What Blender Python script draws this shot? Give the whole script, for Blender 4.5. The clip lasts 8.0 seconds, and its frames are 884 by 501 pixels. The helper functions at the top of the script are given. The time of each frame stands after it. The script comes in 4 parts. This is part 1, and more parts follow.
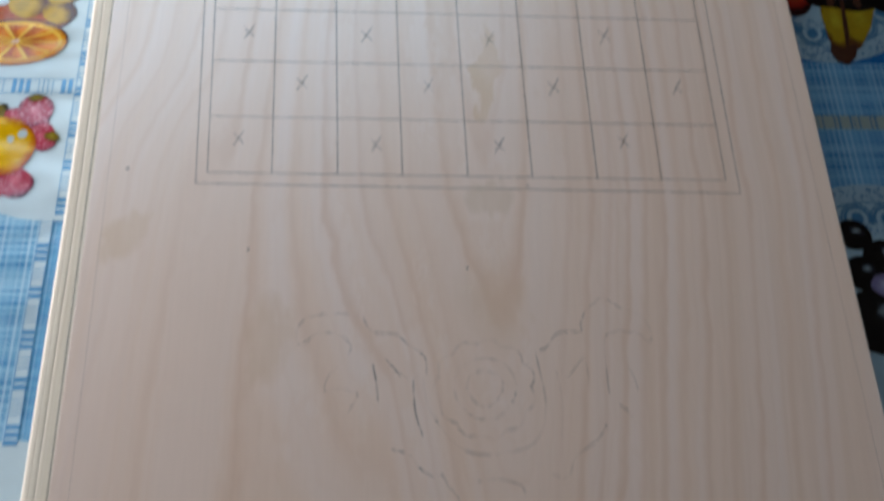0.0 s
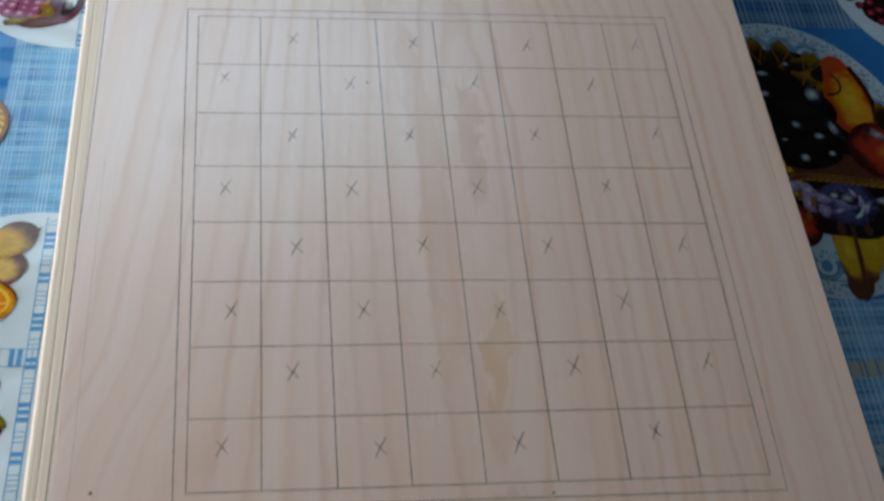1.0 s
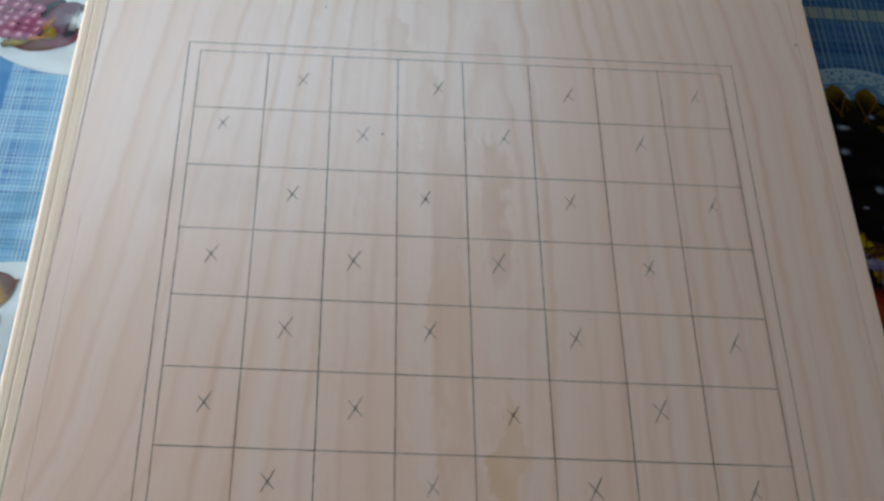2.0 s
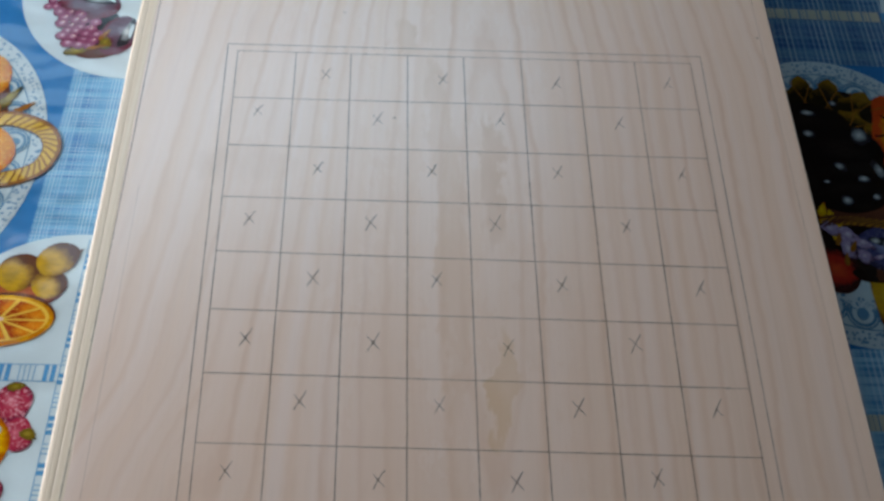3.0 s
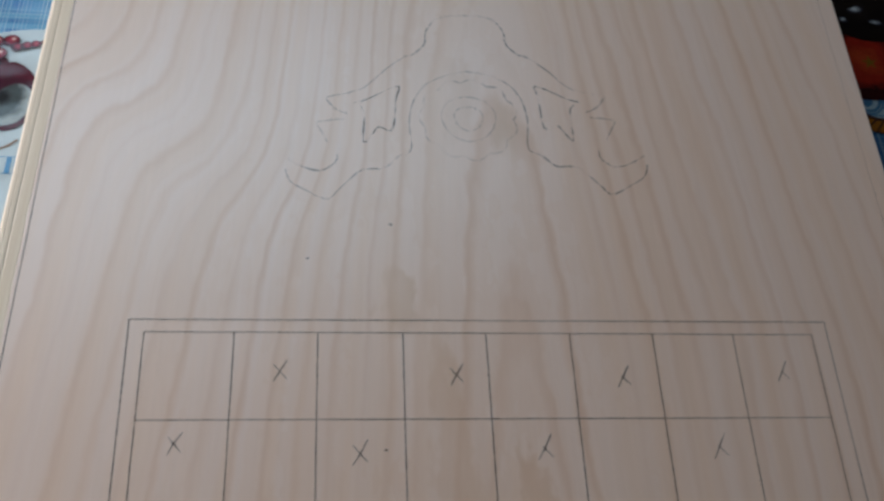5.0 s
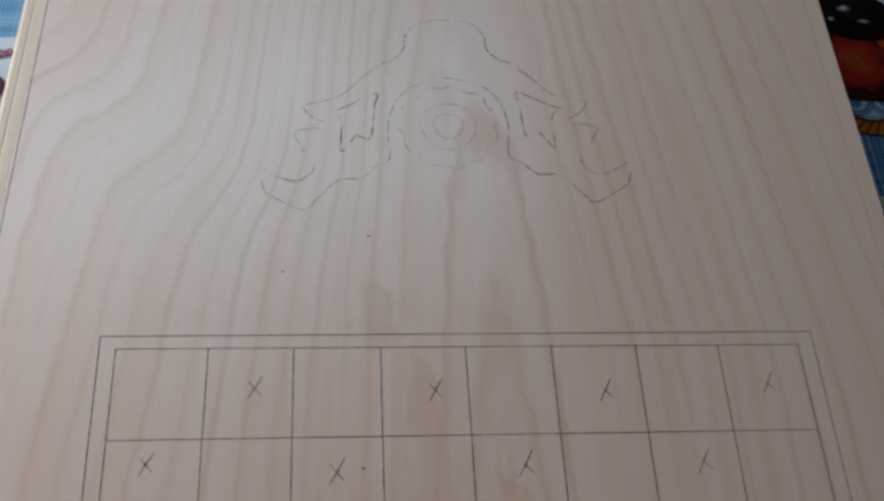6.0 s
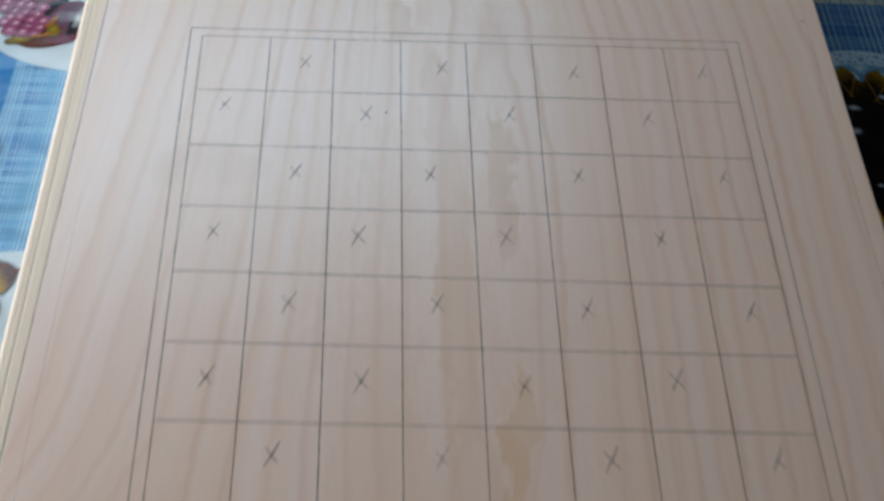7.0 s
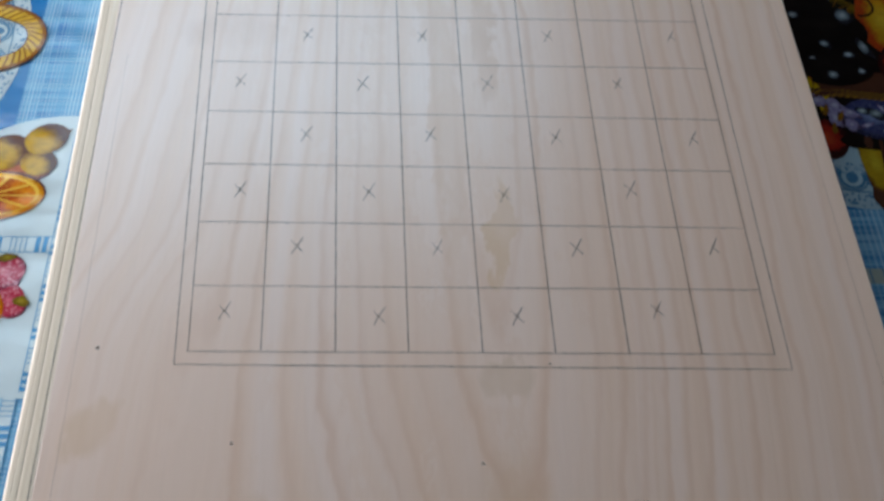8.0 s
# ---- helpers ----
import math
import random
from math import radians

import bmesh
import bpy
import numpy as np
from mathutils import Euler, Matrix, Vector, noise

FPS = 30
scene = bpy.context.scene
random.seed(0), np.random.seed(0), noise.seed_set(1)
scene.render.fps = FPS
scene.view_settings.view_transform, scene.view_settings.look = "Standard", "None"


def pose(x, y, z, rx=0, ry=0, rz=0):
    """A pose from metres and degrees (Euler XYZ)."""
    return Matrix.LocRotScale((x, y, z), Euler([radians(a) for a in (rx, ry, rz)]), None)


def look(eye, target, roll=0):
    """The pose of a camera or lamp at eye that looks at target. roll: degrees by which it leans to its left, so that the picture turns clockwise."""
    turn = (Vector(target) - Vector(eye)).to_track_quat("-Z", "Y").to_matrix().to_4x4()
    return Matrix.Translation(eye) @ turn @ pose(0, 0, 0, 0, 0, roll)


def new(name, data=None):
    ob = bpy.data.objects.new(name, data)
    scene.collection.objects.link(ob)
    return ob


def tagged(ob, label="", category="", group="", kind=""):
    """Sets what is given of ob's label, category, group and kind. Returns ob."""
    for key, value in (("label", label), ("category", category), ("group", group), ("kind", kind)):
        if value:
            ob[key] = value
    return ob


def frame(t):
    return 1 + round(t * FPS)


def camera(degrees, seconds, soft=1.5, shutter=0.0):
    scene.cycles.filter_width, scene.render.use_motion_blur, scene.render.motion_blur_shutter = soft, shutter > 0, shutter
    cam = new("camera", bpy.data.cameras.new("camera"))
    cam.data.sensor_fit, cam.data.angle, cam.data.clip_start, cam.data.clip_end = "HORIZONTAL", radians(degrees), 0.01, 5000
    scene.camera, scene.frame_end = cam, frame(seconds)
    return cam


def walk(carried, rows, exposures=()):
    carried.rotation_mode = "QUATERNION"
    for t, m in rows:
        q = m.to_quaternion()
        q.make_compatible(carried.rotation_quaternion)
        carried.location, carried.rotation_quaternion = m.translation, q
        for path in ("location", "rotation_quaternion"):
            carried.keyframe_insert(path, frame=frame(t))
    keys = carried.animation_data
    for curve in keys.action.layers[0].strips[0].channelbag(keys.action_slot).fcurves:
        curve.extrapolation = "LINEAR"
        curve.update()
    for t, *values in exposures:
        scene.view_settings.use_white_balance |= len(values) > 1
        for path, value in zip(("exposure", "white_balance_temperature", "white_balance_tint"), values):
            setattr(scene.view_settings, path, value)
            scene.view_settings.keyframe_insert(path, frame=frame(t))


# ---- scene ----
TOP = 0.817      # height of the box's upper face
CLOTH = 0.742    # height of the tablecloth's upper face

# ---------------------------------------------------------------- camera
cam = camera(52.0, 8.0, soft=2.9, shutter=0.34)
walk(cam, [
    (0, look((-0.0575, -0.4708, 1.3415), (-0.0135, -0.2235, 0.7966), 9.19)),
    (0.5, look((-0.0868, -0.3868, 1.3452), (-0.0134, -0.1045, 0.8209), 12.86)),
    (1, look((-0.0950, -0.3160, 1.3356), (-0.0117, -0.0265, 0.8240), 13.49)),
    (1.2, look((-0.0879, -0.2893, 1.3363), (-0.0115, 0.0014, 0.8170), 13.18)),
    (2.3, look((-0.0514, -0.2203, 1.2903), (-0.0157, 0.0647, 0.7635), 8.76)),
    (2.5, look((-0.0520, -0.2492, 1.3014), (-0.0192, 0.0383, 0.7758), 8.24)),
    (3, look((-0.0475, -0.3110, 1.3534), (-0.0204, -0.0066, 0.8371), 6.00)),
    (3.5, look((-0.0502, -0.3043, 1.3305), (-0.0183, -0.0119, 0.8076), 7.31)),
    (4, look((-0.0517, -0.2115, 1.3192), (-0.0124, 0.0800, 0.7963), 7.46)),
    (4.5, look((-0.0725, -0.0445, 1.2683), (-0.0177, 0.2366, 0.7410), 11.70)),
    (4.7, look((-0.0778, -0.0222, 1.2597), (-0.0176, 0.2611, 0.7343), 12.40)),
    (5.8, look((-0.0627, 0.0042, 1.2517), (-0.0052, 0.2922, 0.7285), 10.79)),
    (6, look((-0.0639, 0.0050, 1.2518), (-0.0022, 0.2880, 0.7263), 11.70)),
    (6.5, look((-0.0597, -0.0378, 1.2609), (-0.0005, 0.2558, 0.7410), 10.58)),
    (6.8, look((-0.0379, -0.1871, 1.2450), (-0.0039, 0.1526, 0.7516), 5.20)),
    (7, look((-0.0495, -0.2557, 1.2690), (-0.0162, 0.0527, 0.7586), 6.63)),
    (7.2, look((-0.0475, -0.3174, 1.2990), (-0.0206, -0.0077, 0.7858), 5.67)),
    (7.5, look((-0.0516, -0.3527, 1.3078), (-0.0159, -0.0410, 0.7964), 5.75)),
    (8, look((-0.0553, -0.3976, 1.3014), (-0.0157, -0.0912, 0.7871), 6.48)),
], exposures=[(0.0, 0.25, 6550, 10), (0.5, 0.08, 6720, 10), (1.0, -0.02, 6720, 10), (2.5, -0.04, 6850, 10), (3.0, 0.01, 6780, 10), (3.5, 0.05, 6780, 10), (4.0, -0.06, 6820, 10),
              (4.6, -0.31, 6850, 12), (6.2, -0.38, 6880, 12), (6.5, -0.34, 6880, 12), (6.8, -0.23, 6800, 11), (7.0, 0.03, 6730, 10), (7.5, 0.18, 6560, 10), (8.0, 0.22, 6560, 10)])

# ---------------------------------------------------------------- light
world = bpy.data.worlds.new("sky")
scene.world = world
world.use_nodes = True
wn, wl = world.node_tree.nodes, world.node_tree.links
sky = wn.new("ShaderNodeTexSky")
sky.sky_type, sky.sun_disc = "NISHITA", False
sky.sun_elevation, sky.sun_rotation = radians(38), radians(120)
wl.new(sky.outputs[0], wn["Background"].inputs[0])
wn["Background"].inputs[1].default_value = 0.12


def daylight(name, width, height, watts, colour, eye, target):
    """Sky light that comes in through one window's opening."""
    data = bpy.data.lights.new(name, "AREA")
    data.shape, data.size, data.size_y = "RECTANGLE", width, height
    data.energy, data.color = watts, colour
    new(name, data).matrix_world = look(eye, target)


daylight("west_daylight", 1.40, 0.90, 25.0, (0.98, 0.97, 1.0), (-1.30, 0.48, 1.26), (0.0, 0.25, 0.85))
daylight("north_daylight", 1.66, 0.74, 12.0, (0.52, 0.79, 1.0), (-0.46, 1.42, 2.40), (-0.16, 0.15, 0.80))


# ---------------------------------------------------------------- materials
class Nodes:
    """Brief helpers for building a node material."""

    def __init__(self, name, rough=0.5, spec=0.5):
        self.m = bpy.data.materials.new(name)
        self.m.use_nodes = True
        self.n, self.l = self.m.node_tree.nodes, self.m.node_tree.links
        self.b = self.n["Principled BSDF"]
        self.b.inputs["Roughness"].default_value = rough
        self.b.inputs["Specular IOR Level"].default_value = spec

    def put(self, a, socket):
        if isinstance(a, bpy.types.NodeSocket):
            self.l.new(a, socket)
        else:
            socket.default_value = a

    def coords(self, kind="Object"):
        return self.n.new("ShaderNodeTexCoord").outputs[kind]

    def xyz(self, v):
        s = self.n.new("ShaderNodeSeparateXYZ")
        self.l.new(v, s.inputs[0])
        return s.outputs

    def vec(self, x=0.0, y=0.0, z=0.0):
        c = self.n.new("ShaderNodeCombineXYZ")
        for a, s in zip((x, y, z), c.inputs):
            self.put(a, s)
        return c.outputs[0]

    def math(self, op, a, b=0.0, clamp=False):
        k = self.n.new("ShaderNodeMath")
        k.operation, k.use_clamp = op, clamp
        self.put(a, k.inputs[0])
        self.put(b, k.inputs[1])
        return k.outputs[0]

    def noise(self, v, scale, detail=3.0, rough=0.55):
        k = self.n.new("ShaderNodeTexNoise")
        self.l.new(v, k.inputs["Vector"])
        k.inputs["Scale"].default_value, k.inputs["Detail"].default_value = scale, detail
        k.inputs["Roughness"].default_value = rough
        return k.outputs["Fac"]

    def cells(self, v, scale):
        k = self.n.new("ShaderNodeTexVoronoi")
        self.l.new(v, k.inputs["Vector"])
        k.inputs["Scale"].default_value = scale
        return k.outputs["Distance"]

    def stretch(self, v, x, y, z=1.0):
        k = self.n.new("ShaderNodeMapping")
        self.l.new(v, k.inputs[0])
        k.inputs["Scale"].default_value = (x, y, z)
        return k.outputs[0]

    def ramp(self, f, *stops):
        k = self.n.new("ShaderNodeValToRGB")
        self.put(f, k.inputs[0])
        e = k.color_ramp.elements
        while len(e) < len(stops):
            e.new(0.5)
        for s, (at, c) in zip(e, stops):
            s.position = at
            s.color = (*c, 1) if isinstance(c, tuple) else (c, c, c, 1)
        return k.outputs[0]

    def mix(self, f, a, b, mode="MIX"):
        k = self.n.new("ShaderNodeMix")
        k.data_type, k.blend_type = "RGBA", mode
        self.put(f, k.inputs[0])
        for v, s in ((a, k.inputs[6]), (b, k.inputs[7])):
            self.put((*v, 1) if isinstance(v, tuple) else v, s)
        return k.outputs[2]

    def bump(self, h, strength, dist):
        k = self.n.new("ShaderNodeBump")
        self.l.new(h, k.inputs["Height"])
        k.inputs["Strength"].default_value, k.inputs["Distance"].default_value = strength, dist
        self.l.new(k.outputs[0], self.b.inputs["Normal"])

    def colour(self, c):
        self.put((*c, 1) if isinstance(c, tuple) else c, self.b.inputs["Base Color"])
        return self


def board_wood():
    """Pale sanded birch face veneer: long uneven rings round a flat-sawn heart, pinkish late wood, tan stains."""
    k = Nodes("birch_plywood", 0.5, 0.35)
    v = k.coords()
    x, y, _ = k.xyz(v)

    def add(*terms):
        out = terms[0]
        for t in terms[1:]:
            out = k.math("ADD", out, t)
        return out

    def times(a, c):
        return k.math("MULTIPLY", a, c)

    def less(a, c):
        return k.math("SUBTRACT", a, c)

    def step(value, middle, width):
        return add(times(k.math("TANH", times(less(value, middle), 1.0 / width)), 0.5), 0.5)

    wide = less(k.noise(k.stretch(v, 4.5, 2.2), 1.0, 2.0), 0.5)
    fine = less(k.noise(k.stretch(v, 20.0, 9.0), 1.0, 3.5, 0.6), 0.5)
    tiny = less(k.noise(k.stretch(v, 120.0, 60.0), 1.0, 2.0), 0.5)

    # how far the rings lean away from straight lines: they sweep inwards towards both ends of the sheet
    west = k.math("MULTIPLY", less(-0.045, x), 11.0, True)
    far_west = k.math("MULTIPLY", less(-0.15, x), 33.0, True)
    east = k.math("MULTIPLY", less(x, 0.03), 20.0, True)
    past_north = k.math("MAXIMUM", less(y, 0.19), 0.0)
    past_south = k.math("MAXIMUM", less(-0.19, y), 0.0)
    bend_at = add(0.275, times(k.math("MAXIMUM", less(-0.160, x), 0.0), 1.05))
    lean = times(west, add(times(step(less(y, bend_at), 0.0, 0.035), 0.038), times(y, 0.08)))
    lean = less(lean, times(times(far_west, step(times(y, -1.0), 0.12, 0.035)), 0.028))
    near_core = k.math("SUBTRACT", 1.0, times(k.math("ABSOLUTE", add(x, 0.05)), 10.0), True)
    lean = add(lean, times(times(near_core, past_south), 0.25))
    lean = less(lean, times(east, add(times(past_north, 0.09), times(past_south, 0.10))))

    dx = add(less(less(x, 0.015), lean), times(wide, 0.012))
    dy = times(less(y, 0.02), 1.0 / 8.8)
    r = k.math("SQRT", add(times(dx, dx), times(dy, dy)))
    r = add(r, times(fine, 0.012), times(tiny, 0.0036))
    reach = times(r, 1.0 / 0.34)

    def rings(*at):
        """Late-wood lines at these distances (mm) from the heart: a soft rise and a sharp outer edge."""
        stops = [(0.0, 0.0)]
        for i, p in enumerate(at):
            rise = max(p - 5.0, stops[-1][0] * 340 + 0.6)
            stops += [(rise / 340, 0.0), ((p - 1.0) / 340, (0.75, 1.0, 0.5, 0.9)[i % 4]), ((p + 1.3) / 340, 0.0)]
        return k.ramp(reach, *stops)

    line_west = k.math("MAXIMUM", rings(22, 36, 57, 72, 86, 104, 120), rings(138, 156, 174, 192, 208))
    line_west = k.math("MAXIMUM", line_west, rings(224, 239, 255, 271, 287, 304, 322))
    line_east = k.math("MAXIMUM", rings(22, 36, 62, 76, 88, 100), rings(112, 124, 136, 150, 165, 182, 203, 222))
    is_east = k.math("MULTIPLY", add(dx, 0.001), 500.0, True)
    line = k.mix(is_east, line_west, line_east)
    pale = k.mix(k.math("MULTIPLY", add(times(wide, 1.4), 0.5), 1.0, True), (0.815, 0.660, 0.588), (0.788, 0.605, 0.505))
    weight = k.ramp(k.noise(k.stretch(v, 11.0, 5.0), 1.0, 3.0), (0.34, 0.40), (0.60, 1.0))
    bold = k.ramp(y, (0.02, 0.85), (0.22, 1.0))
    growth = k.noise(k.vec(times(r, 62.0), times(y, 0.8), 2.0), 1.0, 2.0, 0.6)
    pale = k.mix(k.ramp(growth, (0.38, 0.0), (0.62, 0.8)), pale, (0.768, 0.562, 0.435))
    calm = less(1.0, times(times(far_west, less(1.0, step(y, 0.18, 0.05))), 0.45))
    base = k.mix(times(times(times(line, weight), times(bold, calm)), 0.76), pale, (0.615, 0.365, 0.225))
    second = k.ramp(k.math("FRACT", add(times(r, 120.0), times(wide, 3.0))), (0.0, 0.0), (0.75, 0.35), (0.92, 1.0), (1.0, 0.0))
    patchy = k.ramp(k.noise(k.stretch(v, 9.0, 3.0), 1.0, 2.0), (0.42, 0.0), (0.66, 1.0))
    base = k.mix(times(times(second, patchy), 0.20), base, (0.650, 0.415, 0.270))

    # close straight grain in the nearer and outer part
    comb = k.noise(k.vec(add(times(less(x, lean), 165.0), times(wide, 1.5)), times(y, 1.8), 8.2), 1.0, 2.0, 0.5)
    straight = k.ramp(comb, (0.48, 0.0), (0.66, 0.7))
    south = k.ramp(y, (0.0, 1.0), (0.12, 0.55))
    outer = k.ramp(x, (0.02, 0.0), (0.10, 1.0))
    base = k.mix(times(times(times(straight, outer), south), 0.38), base, (0.650, 0.445, 0.310))

    fibre = k.noise(k.stretch(v, 500.0, 22.0), 1.0, 2.0)
    base = k.mix(0.18, base, k.ramp(fibre, (0.3, 0.80), (0.7, 1.0)), "MULTIPLY")

    # tan flare with a ragged edge along the heart
    jag = k.vec(add(times(x, 30.0), times(add(fine, tiny), 1.6)), times(y, 4.0), 3.7)
    patch = k.ramp(k.noise(jag, 1.0, 2.0, 0.5), (0.50, 0.0), (0.52, 0.75), (0.58, 0.45), (0.72, 0.65))
    core = k.math("SUBTRACT", 1.0, times(k.math("ABSOLUTE", add(x, 0.03)), 5.0), True)
    base = k.mix(times(times(patch, core), 0.42), base, (0.690, 0.460, 0.315))
    cloud = k.noise(k.stretch(v, 7.0, 3.0), 1.0, 2.0)
    base = k.mix(times(cloud, 0.3), base, (0.730, 0.536, 0.414))

    def stain(cx, cy, sx, sy, amount, colour, base):
        ragged = times(add(fine, times(tiny, 0.5)), 0.040)
        a = k.math("POWER", k.math("ABSOLUTE", k.math("DIVIDE", add(less(x, cx), ragged), sx)), 2.0)
        b = k.math("POWER", k.math("ABSOLUTE", k.math("DIVIDE", add(less(y, cy), ragged), sy)), 2.0)
        f = k.math("MULTIPLY", k.math("SUBTRACT", 1.0, add(a, b), True), amount, True)
        f = k.math("MULTIPLY", f, add(0.55, times(fine, 1.8)), True)
        return k.mix(f, base, colour)

    base = stain(0.021, -0.092, 0.0068, 0.044, 2.0, (0.650, 0.425, 0.235), base)
    base = stain(-0.012, 0.000, 0.013, 0.130, 2.0, (0.670, 0.450, 0.305), base)
    base = stain(-0.022, 0.120, 0.013, 0.075, 1.8, (0.670, 0.455, 0.315), base)
    base = stain(0.019, 0.070, 0.010, 0.065, 2.2, (0.640, 0.425, 0.290), base)
    base = stain(0.017, -0.196, 0.019, 0.016, 2.0, (0.62, 0.455, 0.325), base)
    base = stain(0.018, -0.265, 0.030, 0.034, 0.6, (0.66, 0.47, 0.33), base)
    base = stain(-0.124, -0.292, 0.016, 0.034, 1.4, (0.65, 0.45, 0.30), base)
    base = stain(-0.214, -0.222, 0.012, 0.018, 1.6, (0.66, 0.46, 0.30), base)
    base = stain(-0.160, 0.075, 0.040, 0.022, 0.9, (0.66, 0.47, 0.36), base)
    base = stain(-0.050, 0.200, 0.014, 0.024, 2.2, (0.62, 0.41, 0.26), base)
    base = stain(-0.014, 0.335, 0.014, 0.035, 0.9, (0.60, 0.42, 0.29), base)
    base = stain(0.014, 0.315, 0.012, 0.030, 1.0, (0.62, 0.43, 0.29), base)
    k.colour(base)
    k.bump(fibre, 0.06, 0.0004)
    k.b.inputs["Coat Weight"].default_value = 1.0
    k.b.inputs["Coat Roughness"].default_value = 0.34
    k.b.inputs["Coat IOR"].default_value = 2.0
    return k.m


def pine():
    """Raw yellowish pine moulding with streaky lengthwise grain."""
    k = Nodes("pale_pine", 0.6, 0.3)
    v = k.coords()
    long_grain = k.noise(k.stretch(v, 420.0, 3.0, 300.0), 1.0, 3.0)
    streak = k.ramp(k.noise(k.stretch(v, 900.0, 5.0, 500.0), 1.0, 1.0), (0.52, 0.0), (0.64, 1.0))
    blot = k.noise(k.stretch(v, 30.0, 14.0, 30.0), 1.0, 2.0)
    c = k.ramp(long_grain, (0.28, (0.70, 0.57, 0.42)), (0.48, (0.77, 0.66, 0.52)), (0.72, (0.81, 0.72, 0.60)))
    c = k.mix(k.math("MULTIPLY", streak, 0.30), c, (0.62, 0.47, 0.32))
    k.colour(k.mix(k.math("MULTIPLY", blot, 0.5), c, (0.78, 0.67, 0.53)))
    k.bump(long_grain, 0.15, 0.0004)
    k.b.inputs["Coat Weight"].default_value = 0.7
    k.b.inputs["Coat Roughness"].default_value = 0.36
    return k.m


def graphite():
    """Pencil on wood: broken up by the grain, so that wood shows through."""
    k = Nodes("graphite", 0.45, 0.4)
    v = k.coords()
    k.colour((0.085, 0.074, 0.070))
    clear = k.n.new("ShaderNodeBsdfTransparent")
    both = k.n.new("ShaderNodeMixShader")
    f = k.ramp(k.noise(v, 260.0, 3.0, 0.7), (0.32, 0.40), (0.62, 0.92))
    soft = k.ramp(k.noise(v, 14.0, 2.0), (0.35, 0.7), (0.65, 1.0))
    k.l.new(k.mix(1.0, f, soft, "MULTIPLY"), both.inputs[0])
    k.l.new(clear.outputs[0], both.inputs[1])
    k.l.new(k.b.outputs[0], both.inputs[2])
    k.l.new(both.outputs[0], k.n["Material Output"].inputs[0])
    return k.m


def vinyl(k):
    """Gloss and slight waviness of printed oilcloth."""
    v = k.coords()
    weave = k.noise(v, 900.0, 1.0)
    waves = k.noise(k.stretch(v, 9.0, 14.0), 1.0, 2.0)
    k.b.inputs["Roughness"].default_value = 0.16
    k.b.inputs["Specular IOR Level"].default_value = 0.5
    h = k.math("ADD", k.math("MULTIPLY", waves, 1.0), k.math("MULTIPLY", weave, 0.004))
    k.bump(h, 0.8, 0.014)
    return k.m


def print_plain(name, colour, amount=0.25):
    k = Nodes(name)
    n = k.noise(k.coords(), 120.0, 3.0)
    dark = tuple(c * 0.6 for c in colour)
    k.colour(k.mix(k.math("MULTIPLY", n, amount), colour, dark))
    return vinyl(k)


def print_lace_band(name, white, blue):
    """Fine lace print: pale ground full of small blue eyelets."""
    k = Nodes(name)
    v = k.coords()
    holes = k.ramp(k.cells(k.stretch(v, 1.0, 1.0, 0.0), 320.0), (0.30, 1.0), (0.46, 0.0))
    gate = k.ramp(k.noise(v, 90.0, 2.0), (0.3, 0.45), (0.5, 1.0))
    k.colour(k.mix(k.math("MULTIPLY", holes, gate), white, blue))
    return vinyl(k)


def print_plaid(name, ground, pale, white, sx=1.0, sy=1.0):
    """Woven-look print: soft bars both ways and thin white threads."""
    k = Nodes(name)
    x, y, _ = k.xyz(k.coords())
    bars_y = k.noise(k.vec(0.3, k.math("MULTIPLY", y, 230.0 * sy)), 1.0, 2.0)
    bars_x = k.noise(k.vec(k.math("MULTIPLY", x, 120.0 * sx), 0.7), 1.0, 2.0)
    c = k.mix(k.ramp(bars_y, (0.40, 0.0), (0.58, 1.0)), ground, pale)
    c = k.mix(k.math("MULTIPLY", k.ramp(bars_x, (0.45, 0.0), (0.6, 1.0)), 0.55), c, pale)
    tx = k.ramp(k.math("FRACT", k.math("MULTIPLY", x, 370.0 * sx)), (0.20, 1.0), (0.34, 0.0), (0.90, 0.0), (1.0, 1.0))
    ty = k.ramp(k.math("FRACT", k.math("MULTIPLY", y, 300.0 * sy)), (0.10, 1.0), (0.24, 0.0), (0.92, 0.0), (1.0, 1.0))
    gate = k.ramp(k.noise(k.vec(0.1, k.math("MULTIPLY", y, 60.0)), 1.0, 1.0), (0.42, 0.1), (0.58, 0.8))
    loose = k.ramp(k.noise(k.vec(k.math("MULTIPLY", x, 95.0 * sx), 5.1), 1.0, 2.0), (0.40, 0.1), (0.62, 1.0))
    c = k.mix(k.math("MULTIPLY", k.math("MULTIPLY", tx, loose), 0.75), c, white)
    c = k.mix(k.math("MULTIPLY", k.math("MULTIPLY", ty, gate), 0.6), c, white)
    k.colour(c)
    return vinyl(k)


